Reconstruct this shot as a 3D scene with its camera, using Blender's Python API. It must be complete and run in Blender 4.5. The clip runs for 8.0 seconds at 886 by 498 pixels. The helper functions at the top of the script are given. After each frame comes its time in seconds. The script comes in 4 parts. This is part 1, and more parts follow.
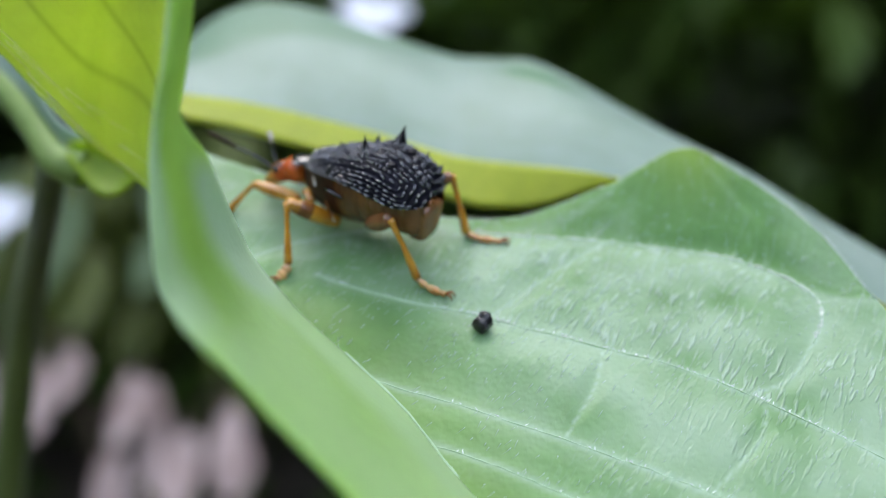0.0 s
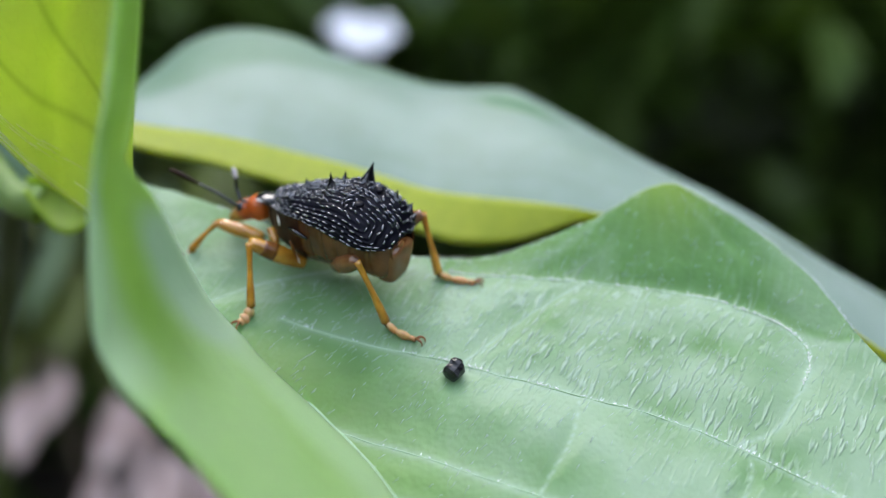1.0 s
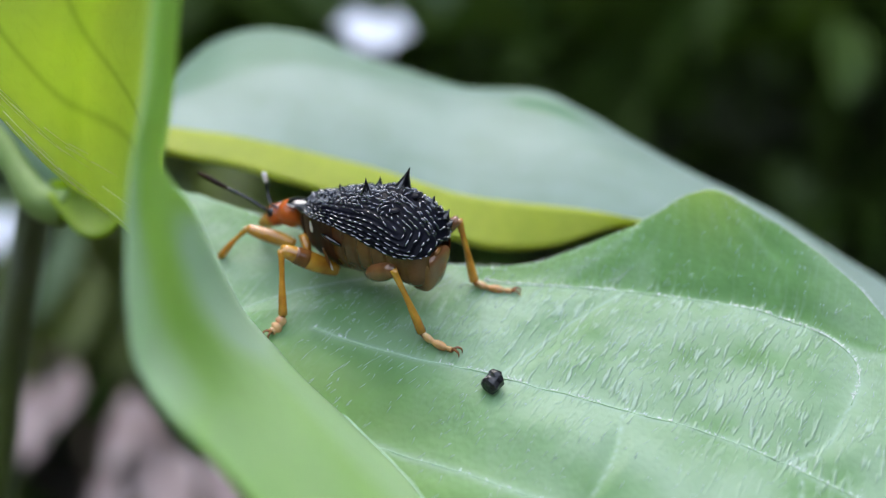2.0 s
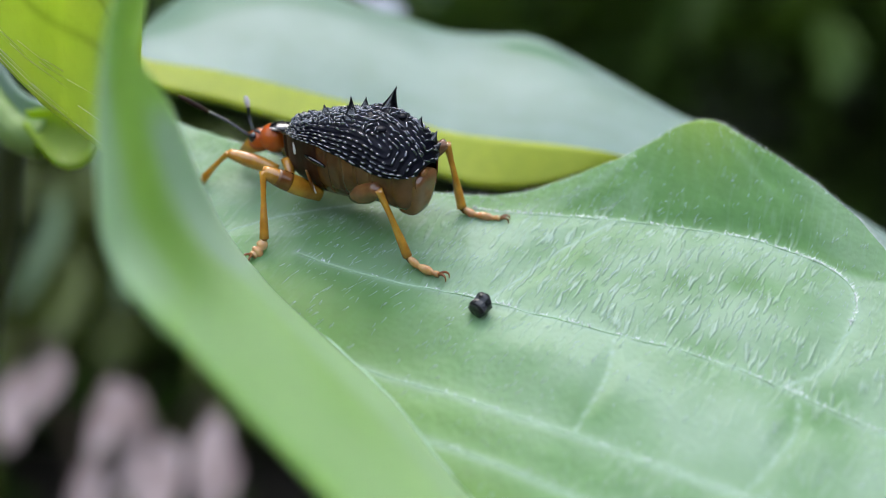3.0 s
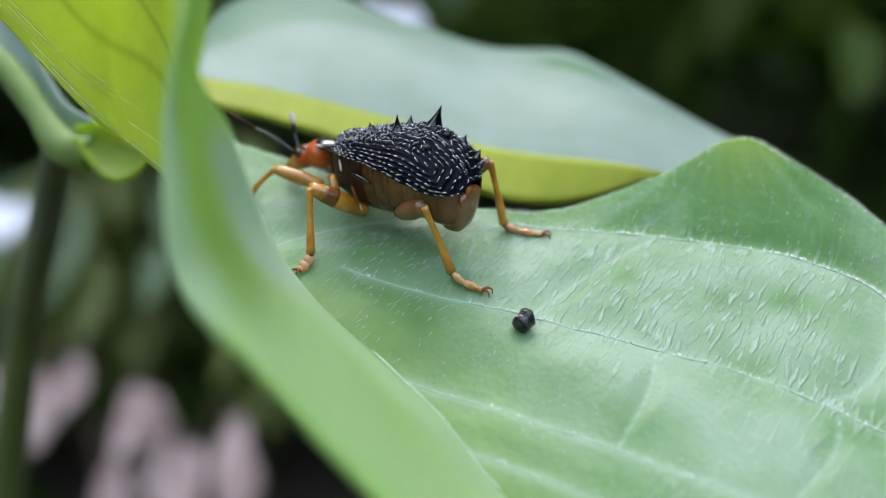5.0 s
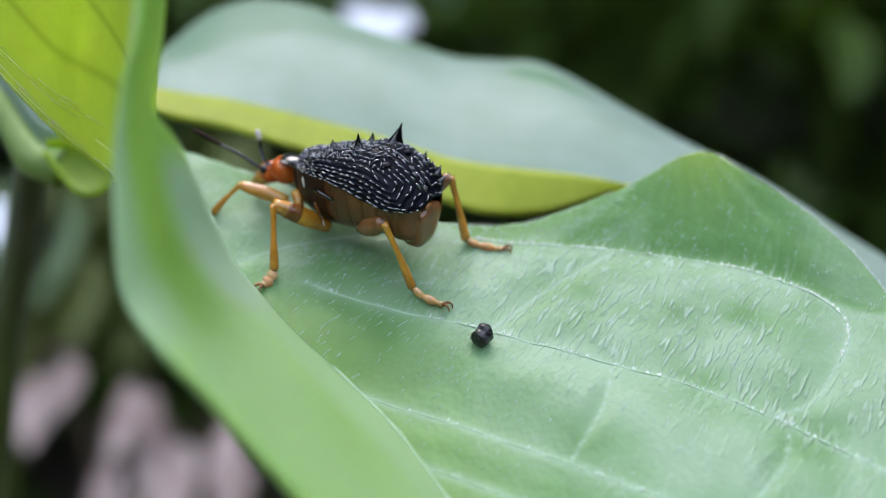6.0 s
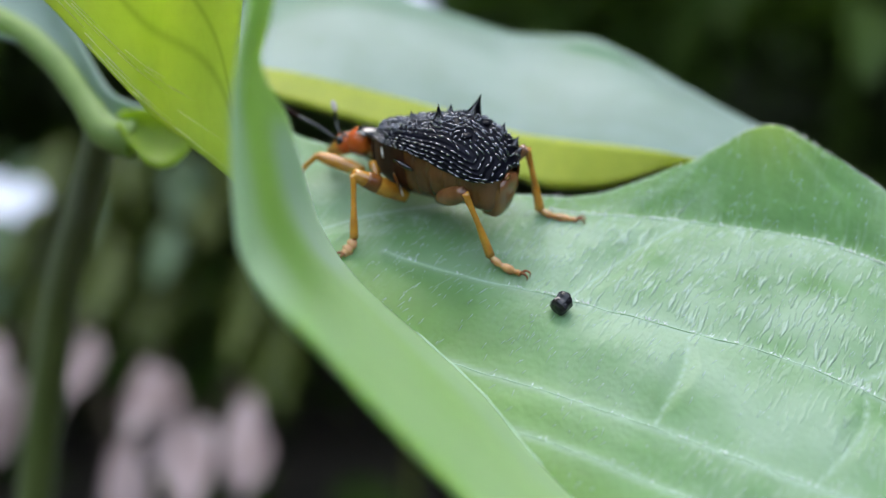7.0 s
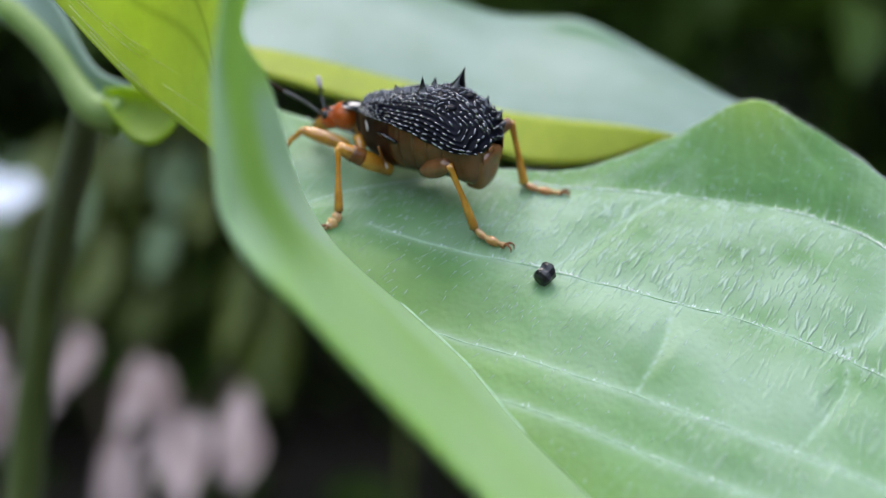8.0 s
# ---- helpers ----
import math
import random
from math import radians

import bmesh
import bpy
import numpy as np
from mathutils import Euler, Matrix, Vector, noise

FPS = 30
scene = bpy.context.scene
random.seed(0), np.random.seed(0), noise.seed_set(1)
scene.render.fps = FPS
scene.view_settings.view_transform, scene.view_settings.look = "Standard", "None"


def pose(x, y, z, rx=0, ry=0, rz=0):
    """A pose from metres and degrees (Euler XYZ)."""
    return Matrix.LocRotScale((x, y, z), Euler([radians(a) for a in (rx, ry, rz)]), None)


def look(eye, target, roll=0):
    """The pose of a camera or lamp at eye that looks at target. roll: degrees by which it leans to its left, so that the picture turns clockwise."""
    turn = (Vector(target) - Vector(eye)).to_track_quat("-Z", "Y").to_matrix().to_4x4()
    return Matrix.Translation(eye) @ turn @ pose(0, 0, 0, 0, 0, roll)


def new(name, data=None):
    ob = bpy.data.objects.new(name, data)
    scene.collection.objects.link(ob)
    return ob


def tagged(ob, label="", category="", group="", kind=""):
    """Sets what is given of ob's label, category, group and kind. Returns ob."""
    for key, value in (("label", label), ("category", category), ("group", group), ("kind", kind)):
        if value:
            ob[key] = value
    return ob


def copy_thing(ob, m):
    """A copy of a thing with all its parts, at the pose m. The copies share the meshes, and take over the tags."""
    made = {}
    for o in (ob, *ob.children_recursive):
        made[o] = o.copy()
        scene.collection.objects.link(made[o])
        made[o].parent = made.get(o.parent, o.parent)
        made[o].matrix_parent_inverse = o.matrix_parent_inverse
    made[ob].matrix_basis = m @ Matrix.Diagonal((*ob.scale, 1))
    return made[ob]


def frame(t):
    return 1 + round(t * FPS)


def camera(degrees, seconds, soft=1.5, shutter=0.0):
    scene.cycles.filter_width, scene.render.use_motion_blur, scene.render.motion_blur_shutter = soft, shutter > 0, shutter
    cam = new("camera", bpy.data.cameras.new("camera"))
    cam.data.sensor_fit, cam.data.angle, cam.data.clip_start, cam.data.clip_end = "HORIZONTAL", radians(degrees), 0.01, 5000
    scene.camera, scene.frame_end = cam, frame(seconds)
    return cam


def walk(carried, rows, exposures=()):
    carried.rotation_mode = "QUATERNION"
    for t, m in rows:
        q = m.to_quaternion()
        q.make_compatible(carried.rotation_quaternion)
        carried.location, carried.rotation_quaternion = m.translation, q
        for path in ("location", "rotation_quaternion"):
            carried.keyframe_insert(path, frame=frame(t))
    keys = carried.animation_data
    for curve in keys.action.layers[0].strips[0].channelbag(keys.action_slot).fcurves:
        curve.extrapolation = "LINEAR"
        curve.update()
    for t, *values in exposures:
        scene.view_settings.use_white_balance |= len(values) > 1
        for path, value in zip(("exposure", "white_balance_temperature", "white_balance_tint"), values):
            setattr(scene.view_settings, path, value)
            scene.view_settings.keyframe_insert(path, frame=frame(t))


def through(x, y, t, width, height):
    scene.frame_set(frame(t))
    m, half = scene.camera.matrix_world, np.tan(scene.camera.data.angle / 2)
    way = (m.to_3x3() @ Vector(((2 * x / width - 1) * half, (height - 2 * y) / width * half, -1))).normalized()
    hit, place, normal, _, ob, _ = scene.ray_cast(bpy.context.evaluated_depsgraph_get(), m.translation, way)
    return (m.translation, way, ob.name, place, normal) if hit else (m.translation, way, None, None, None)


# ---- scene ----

# ---------------------------------------------------------------- camera
# Lengths below are millimetres in the frame of the first camera (x right, y ahead, z up).
MM = 0.001
EYE, TILT = 0.30, -8.0
BASE = pose(0, 0, EYE, TILT, 0, 0)
cam = camera(46.0, 8.0, soft=0.85)
cam.data.dof.use_dof = True
cam.data.dof.focus_distance = 0.0319
cam.data.dof.aperture_fstop = 36.0
PATH = [
    (0.0, 0.000, 0.000, 0.000, 0.000, 0.000, 0.000),
    (0.2, -0.413, 0.538, -1.067, -0.110, -0.072, -0.074),
    (0.3, -0.555, 0.807, -0.758, -0.165, -0.108, -0.111),
    (0.5, -0.184, 1.346, -1.168, -0.275, -0.180, -0.185),
    (0.7, 0.563, 1.456, -1.485, -0.326, 0.279, -0.052),
    (0.8, 0.609, 1.511, -0.801, -0.351, 0.508, 0.015),
    (1.0, 0.741, 1.621, 0.809, -0.402, 0.966, 0.149),
    (1.2, -0.268, 1.797, -0.418, -0.278, 0.926, 0.119),
    (1.5, -0.803, 2.060, 0.543, -0.093, 0.867, 0.074),
    (1.7, -0.300, 2.254, 1.135, -0.069, 0.857, 0.009),
    (2.8, -0.168, 3.318, -0.323, 0.064, 0.802, -0.346),
    (3.0, -0.181, 3.597, -1.153, -0.695, 0.707, -0.536),
    (3.2, 0.043, 3.844, -1.387, -0.461, 0.759, -0.442),
    (3.5, -0.991, 4.215, -1.933, -0.109, 0.838, -0.299),
    (3.7, 0.369, 3.970, -0.223, 0.038, 0.908, -0.376),
    (4.0, -0.518, 3.604, -0.954, 0.259, 1.012, -0.490),
    (4.2, -0.722, 3.515, -2.395, 0.059, 1.087, -0.530),
    (4.5, -0.181, 3.382, 0.029, -0.240, 1.198, -0.590),
    (4.7, -0.978, 3.219, -0.553, 0.190, 1.149, -0.973),
    (5.8, -0.613, 2.828, -1.010, 0.413, 0.503, -0.638),
    (6.0, 0.183, 2.488, -0.237, 0.173, 0.796, -0.681),
    (6.2, -0.568, 2.347, -1.770, 0.370, 0.290, -0.709),
    (6.5, -1.082, 2.136, -1.824, 0.666, -0.469, -0.751),
    (6.7, -0.289, 2.025, 0.466, 0.644, -0.372, -0.833),
    (7.0, -2.065, 1.858, -0.662, 0.609, -0.227, -0.956),
    (7.2, -1.920, 1.739, -0.298, 0.649, -0.174, -0.943),
    (7.5, -1.449, 1.559, -0.329, 0.708, -0.095, -0.924),
    (7.7, -1.981, 1.626, -0.977, 0.544, -0.195, -0.911),
    (7.8, -2.026, 1.659, -1.006, 0.461, -0.246, -0.905),
    (8.0, -1.723, 1.726, -1.480, 0.297, -0.347, -0.892),
]
walk(cam, [(t, BASE @ pose(x * MM, y * MM, z * MM, 90 + pitch, roll, yaw)) for t, x, y, z, yaw, pitch, roll in PATH])

# ---------------------------------------------------------------- light
world = bpy.data.worlds.new("overcast_sky")
scene.world = world
world.use_nodes = True
wn = world.node_tree
sky = wn.nodes.new("ShaderNodeTexSky")
sky.sky_type, sky.sun_disc = "NISHITA", False
sky.sun_elevation, sky.sun_rotation = radians(62), radians(-25)
sky.air_density, sky.dust_density, sky.ozone_density = 1.0, 2.0, 1.0
cloud = wn.nodes.new("ShaderNodeHueSaturation")  # a veil of white cloud
cloud.inputs["Saturation"].default_value = 0.55
wn.links.new(sky.outputs["Color"], cloud.inputs["Color"])
wn.links.new(cloud.outputs["Color"], wn.nodes["Background"].inputs["Color"])
wn.nodes["Background"].inputs["Strength"].default_value = 0.15
sun = new("sun", bpy.data.lights.new("sun", "SUN"))
sun.data.energy, sun.data.angle, sun.data.color = 0.9, radians(55), (1.0, 0.99, 0.97)
sun.matrix_world = look((0.1, 1.3, 2.1), (0.0, 0.03, 0.3))
scene.view_settings.exposure = 2.48


# ---------------------------------------------------------------- helpers
def catmull(pts, n):
    """n + 1 places along a smooth curve through pts."""
    p = [Vector(a) for a in pts]
    p = [2 * p[0] - p[1]] + p + [2 * p[-1] - p[-2]]
    out = []
    for k in range(n + 1):
        u = k / n * (len(p) - 3)
        i = min(int(u), len(p) - 4)
        t = u - i
        a, b, c, d = p[i:i + 4]
        out.append(0.5 * ((2 * b) + (c - a) * t + (2 * a - 5 * b + 4 * c - d) * t * t + (3 * b - a - 3 * c + d) * t ** 3))
    return out


def lerp_table(table, x):
    """Straight interpolation in rows of (x, value)."""
    return float(np.interp(x, [r[0] for r in table], [r[1] for r in table]))


def smooth(a, b, x):
    t = min(1.0, max(0.0, (x - a) / (b - a)))
    return t * t * (3 - 2 * t)


def thing(name, place=(0, 0, 0), turn=None, label="", category="", group="", kind=""):
    """An Empty at a place of the first camera's frame (mm)."""
    ob = new(name)
    ob.empty_display_size = 0.002
    m = Matrix.Translation(Vector(place) * MM)
    ob.matrix_basis = BASE @ m @ (turn if turn else Matrix())
    return tagged(ob, label, category, group, kind)


def part(name, bm, material, parent, label="", flat=False, thick=0.0):
    """Links a bmesh, in mm of its thing, as one mesh under a thing or a part."""
    me = bpy.data.meshes.new(name)
    bmesh.ops.scale(bm, vec=(MM, MM, MM), verts=bm.verts)
    bm.to_mesh(me)
    bm.free()
    for p in me.polygons:
        p.use_smooth = not flat
    me.materials.append(material)
    ob = new(name, me)
    ob.parent = parent
    if thick:
        mod = ob.modifiers.new("thickness", "SOLIDIFY")
        mod.thickness, mod.offset = thick * MM, -1.0
    return tagged(ob, label)


def grid_mesh(rows, pale=None):
    """A sheet through rows of places; pale(u, v) marks veins, ridges, patches and painted light."""
    bm = bmesh.new()
    layer = bm.verts.layers.float.new("pale") if pale else None
    vs = []
    for i, r in enumerate(rows):
        vs.append([bm.verts.new(p) for p in r])
        if pale:
            for k, v in enumerate(vs[-1]):
                v[layer] = pale(i / (len(rows) - 1), k / (len(r) - 1))
    for a, b in zip(vs, vs[1:]):
        for i in range(len(a) - 1):
            bm.faces.new((a[i], a[i + 1], b[i + 1], b[i]))
    return bm


def tube(pts, radii, sides=10, squash=1.0, bm=None):
    """A round limb along pts with a radius at each."""
    bm = bm or bmesh.new()
    pts = [Vector(p) for p in pts]
    rings, side = [], None
    for i, p in enumerate(pts):
        way = (pts[min(i + 1, len(pts) - 1)] - pts[max(i - 1, 0)]).normalized()
        if side is None:
            side = way.orthogonal().normalized()
        side = (side - way * side.dot(way)).normalized()
        up = way.cross(side)
        rings.append([bm.verts.new(p + radii[i] * (math.cos(a) * side + squash * math.sin(a) * up))
                      for a in (2 * math.pi * k / sides for k in range(sides))])
    for a, b in zip(rings, rings[1:]):
        for k in range(sides):
            bm.faces.new((a[k], a[(k + 1) % sides], b[(k + 1) % sides], b[k]))
    for ring, tip, back in ((rings[0], pts[0], False), (rings[-1], pts[-1], True)):
        v = bm.verts.new(tip)
        for k in range(sides):
            q = (ring[k], ring[(k + 1) % sides], v)
            bm.faces.new(q if back else q[::-1])
    return bm


def ellipsoid(centre, size, seg=24, rings=16, bm=None):
    bm = bm or bmesh.new()
    m = Matrix.LocRotScale(Vector(centre), None, Vector(size))
    bmesh.ops.create_uvsphere(bm, u_segments=seg, v_segments=rings, radius=1.0, matrix=m)
    return bm


# ---------------------------------------------------------------- materials
def material(name):
    m = bpy.data.materials.new(name)
    m.use_nodes = True
    n = m.node_tree
    return m, n, n.nodes["Principled BSDF"]


def node(tree, kind, **values):
    nd = tree.nodes.new(kind)
    for k, v in values.items():
        nd.inputs[k].default_value = v
    return nd


def noise_ramp(tree, scale, stops, detail=4.0, coords="Object", stretch=None):
    """Noise through a colour ramp; stops are (position, colour)."""
    tc = tree.nodes.new("ShaderNodeTexCoord")
    nz = node(tree, "ShaderNodeTexNoise", Scale=scale, Detail=detail)
    if stretch:
        mp = node(tree, "ShaderNodeMapping", Scale=stretch)
        tree.links.new(tc.outputs[coords], mp.inputs["Vector"])
        tree.links.new(mp.outputs["Vector"], nz.inputs["Vector"])
    else:
        tree.links.new(tc.outputs[coords], nz.inputs["Vector"])
    rp = tree.nodes.new("ShaderNodeValToRGB")
    el = rp.color_ramp.elements
    el[0].position, el[0].color = stops[0][0], (*stops[0][1], 1)
    el[1].position, el[1].color = stops[-1][0], (*stops[-1][1], 1)
    for pos, col in stops[1:-1]:
        e = el.new(pos)
        e.color = (*col, 1)
    tree.links.new(nz.outputs["Fac"], rp.inputs["Fac"])
    return rp, nz


def leaf_material(name, dark, light, glow, sky_sheen=None, wrinkle=0.0, rough=0.5, scale=260.0, through=0.35, bump=0.3, fine=5200.0, spec=0.4, fuzz=0.25, veins=None, backlit=None):
    """A leaf: a downy face over a body that lets light through. veins: colour wherever pale is marked."""
    m, n, b = material(name)
    rp, nz = noise_ramp(n, scale, [(0.30, dark), (0.70, light)], 6.0)
    mottle, _ = noise_ramp(n, scale * 7, [(0.35, (0.80, 0.84, 0.80)), (0.65, (1.0, 1.0, 1.0))], 3.0)
    mul = n.nodes.new("ShaderNodeMix")
    mul.data_type, mul.blend_type = "RGBA", "MULTIPLY"
    mul.inputs["Factor"].default_value = 1.0
    n.links.new(rp.outputs["Color"], mul.inputs["A"])
    n.links.new(mottle.outputs["Color"], mul.inputs["B"])
    colour = mul.outputs["Result"]
    if sky_sheen:
        # sky sheen painted into the colour: pale on the flat panel, absent on the humped edge
        sheen_at = n.nodes.new("ShaderNodeAttribute")
        sheen_at.attribute_name = "sky_sheen"
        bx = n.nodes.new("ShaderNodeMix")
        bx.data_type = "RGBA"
        bx.inputs["B"].default_value = (*sky_sheen, 1)
        n.links.new(sheen_at.outputs["Fac"], bx.inputs["Factor"])
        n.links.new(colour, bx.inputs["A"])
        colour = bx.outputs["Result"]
    if backlit:
        # light through the thin leaf, painted as a yellow-green tint
        young = n.nodes.new("ShaderNodeAttribute")
        young.attribute_name = "backlit"
        ty = n.nodes.new("ShaderNodeMix")
        ty.data_type = "RGBA"
        ty.inputs["B"].default_value = (*backlit, 1)
        n.links.new(young.outputs["Fac"], ty.inputs["Factor"])
        n.links.new(colour, ty.inputs["A"])
        colour = ty.outputs["Result"]
    if veins:
        at = n.nodes.new("ShaderNodeAttribute")
        at.attribute_name = "pale"
        mx = n.nodes.new("ShaderNodeMix")
        mx.data_type = "RGBA"
        mx.inputs["B"].default_value = (*veins, 1)
        half = n.nodes.new("ShaderNodeMath")
        half.operation = "MULTIPLY"
        half.inputs[1].default_value = 0.6
        n.links.new(at.outputs["Fac"], half.inputs[0])
        n.links.new(half.outputs[0], mx.inputs["Factor"])
        n.links.new(colour, mx.inputs["A"])
        colour = mx.outputs["Result"]
    n.links.new(colour, b.inputs["Base Color"])
    b.inputs["Roughness"].default_value = rough
    b.inputs["Specular IOR Level"].default_value = spec
    b.inputs["Sheen Weight"].default_value = fuzz
    b.inputs["Sheen Roughness"].default_value = 0.4
    b.inputs["Sheen Tint"].default_value = (0.90, 1.0, 0.92, 1)
    tc = n.nodes.new("ShaderNodeTexCoord")
    cells = node(n, "ShaderNodeTexVoronoi", Scale=fine)
    cells.feature = "SMOOTH_F1"
    n.links.new(tc.outputs["Object"], cells.inputs["Vector"])
    streak, _ = noise_ramp(n, 2600.0, [(0.3, (0, 0, 0)), (0.7, (1, 1, 1))], 3.0, stretch=(2.2, 0.7, 1.0))
    bp = node(n, "ShaderNodeBump", Strength=bump, Distance=0.00010)
    n.links.new(cells.outputs["Distance"], bp.inputs["Height"])
    bp2 = node(n, "ShaderNodeBump", Strength=bump * 0.5, Distance=0.00008)
    n.links.new(streak.outputs["Color"], bp2.inputs["Height"])
    n.links.new(bp.outputs["Normal"], bp2.inputs["Normal"])
    last = bp2
    if wrinkle:
        # short raised creases that run across the veins, coloured paler along their tops
        turn = node(n, "ShaderNodeMapping", Rotation=(0.0, 0.0, 0.73))
        n.links.new(tc.outputs["Object"], turn.inputs["Vector"])
        mp = node(n, "ShaderNodeMapping", Scale=(7600.0, 1700.0, 0.0))
        n.links.new(turn.outputs["Vector"], mp.inputs["Vector"])
        fold = node(n, "ShaderNodeTexNoise", Scale=1.0, Detail=1.5, Roughness=0.5, Distortion=0.12)
        n.links.new(mp.outputs["Vector"], fold.inputs["Vector"])
        sharp = node(n, "ShaderNodeMapRange")
        for key, value in (("From Min", 0.52), ("From Max", 0.66), ("To Min", 0.0), ("To Max", 1.0)):
            sharp.inputs[key].default_value = value
        n.links.new(fold.outputs["Fac"], sharp.inputs["Value"])
        area = node(n, "ShaderNodeTexNoise", Scale=300.0, Detail=2.0)
        n.links.new(tc.outputs["Object"], area.inputs["Vector"])
        where = node(n, "ShaderNodeMapRange")
        where.inputs["From Min"].default_value, where.inputs["From Max"].default_value = 0.36, 0.54
        n.links.new(area.outputs["Fac"], where.inputs["Value"])
        lines = n.nodes.new("ShaderNodeMath")
        lines.operation = "MULTIPLY"
        n.links.new(sharp.outputs["Result"], lines.inputs[0])
        n.links.new(where.outputs["Result"], lines.inputs[1])
        field = n.nodes.new("ShaderNodeAttribute")
        field.attribute_name = "crinkle"
        crease = lines
        lines = n.nodes.new("ShaderNodeMath")
        lines.operation = "MULTIPLY"
        n.links.new(crease.outputs[0], lines.inputs[0])
        n.links.new(field.outputs["Fac"], lines.inputs[1])
        last = node(n, "ShaderNodeBump", Strength=wrinkle, Distance=0.00010)
        n.links.new(lines.outputs[0], last.inputs["Height"])
        n.links.new(bp2.outputs["Normal"], last.inputs["Normal"])
        dry = n.nodes.new("ShaderNodeMix")
        dry.data_type = "RGBA"
        dry.inputs["B"].default_value = (0.42, 0.54, 0.42, 1)
        weak = n.nodes.new("ShaderNodeMath")
        weak.operation = "MULTIPLY"
        weak.inputs[1].default_value = 0.75
        n.links.new(lines.outputs[0], weak.inputs[0])
        n.links.new(weak.outputs[0], dry.inputs["Factor"])
        n.links.new(colour, dry.inputs["A"])
        n.links.new(dry.outputs["Result"], b.inputs["Base Color"])
    n.links.new(last.outputs["Normal"], b.inputs["Normal"])
    tr = node(n, "ShaderNodeBsdfTranslucent", Color=(*glow, 1))
    mix = node(n, "ShaderNodeMixShader", Fac=through)
    if veins:
        dim = n.nodes.new("ShaderNodeMix")
        dim.data_type = "RGBA"
        dim.inputs["A"].default_value, dim.inputs["B"].default_value = (*glow, 1), (*veins, 1)
        n.links.new(half.outputs[0], dim.inputs["Factor"])
        n.links.new(dim.outputs["Result"], tr.inputs["Color"])
    n.links.new(b.outputs[0], mix.inputs[1])
    n.links.new(tr.outputs[0], mix.inputs[2])
    n.links.new(mix.outputs[0], n.nodes["Material Output"].inputs["Surface"])
    return m


def coat_material(name, dark, light, rough, scale, metal=0.0, bump=0.0, fine=4000.0, spec=0.5, sub=0.0):
    m, n, b = material(name)
    rp, nz = noise_ramp(n, scale, [(0.3, dark), (0.7, light)], 5.0)
    n.links.new(rp.outputs["Color"], b.inputs["Base Color"])
    b.inputs["Roughness"].default_value, b.inputs["Metallic"].default_value = rough, metal
    b.inputs["Specular IOR Level"].default_value = spec
    if sub:
        b.inputs["Subsurface Weight"].default_value = sub
        b.inputs["Subsurface Radius"].default_value = (1.0, 0.4, 0.15)
        b.inputs["Subsurface Scale"].default_value = 0.0005
    if bump:
        f = node(n, "ShaderNodeTexNoise", Scale=fine, Detail=3.0)
        tc = n.nodes.new("ShaderNodeTexCoord")
        n.links.new(tc.outputs["Object"], f.inputs["Vector"])
        bp = node(n, "ShaderNodeBump", Strength=bump, Distance=0.00005)
        n.links.new(f.outputs["Fac"], bp.inputs["Height"])
        n.links.new(bp.outputs["Normal"], b.inputs["Normal"])
    return m


BLADE = leaf_material("blade_green", (0.060, 0.180, 0.030), (0.108, 0.260, 0.066), (0.36, 0.62, 0.04), sky_sheen=(0.265, 0.385, 0.250), wrinkle=0.62, veins=(0.44, 0.58, 0.43), fuzz=0.12, bump=0.2, rough=0.48, spec=0.36, through=0.26, backlit=(0.20, 0.32, 0.02))
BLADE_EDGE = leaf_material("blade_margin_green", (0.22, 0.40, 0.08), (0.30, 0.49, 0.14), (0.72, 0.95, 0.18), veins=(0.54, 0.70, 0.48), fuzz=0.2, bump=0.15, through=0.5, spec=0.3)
LOBE = leaf_material("lobe_yellow_green", (0.36, 0.46, 0.12), (0.45, 0.55, 0.18), (0.72, 0.87, 0.17), rough=0.5, through=0.72, fuzz=0.15, veins=(0.30, 0.42, 0.06))
REAR = leaf_material("rear_leaf_green", (0.230, 0.318, 0.270), (0.315, 0.398, 0.362), (0.40, 0.62, 0.2), veins=(0.10, 0.24, 0.10), rough=0.5, scale=70, fuzz=0.3, bump=0.1, spec=0.4)
LIP = leaf_material("lip_yellow_green", (0.36, 0.41, 0.025), (0.43, 0.47, 0.05), (0.66, 0.74, 0.05), rough=0.55, through=0.45, fuzz=0.06, bump=0.1)
LEAFLET = leaf_material("leaflet_green", (0.19, 0.29, 0.02), (0.26, 0.36, 0.035), (0.6, 0.8, 0.05), through=0.5, fuzz=0.05)
VEIN = leaf_material("vein_pale_green", (0.34, 0.50, 0.28), (0.48, 0.64, 0.42), (0.4, 0.7, 0.2), scale=900, through=0.2)
STEM = leaf_material("stem_green", (0.19, 0.30, 0.07), (0.29, 0.40, 0.12), (0.4, 0.6, 0.08), through=0.35)
STALK = leaf_material("stalk_dull_green", (0.085, 0.120, 0.026), (0.14, 0.185, 0.050), (0.2, 0.3, 0.04), through=0.2)
HAIR = coat_material("hair_white", (0.42, 0.56, 0.40), (0.62, 0.72, 0.60), 0.4, 800)
BLACK = coat_material("shell_black", (0.002, 0.002, 0.003), (0.006, 0.006, 0.009), 0.13, 3000, bump=0.15, fine=14000, spec=0.75)
BAND = coat_material("brown_band", (0.12, 0.042, 0.010), (0.24, 0.09, 0.02), 0.2, 1500, sub=0.2)
SPECK = coat_material("speck_black", (0.004, 0.004, 0.005), (0.014, 0.014, 0.016), 0.25, 4000, bump=0.5, fine=6000)
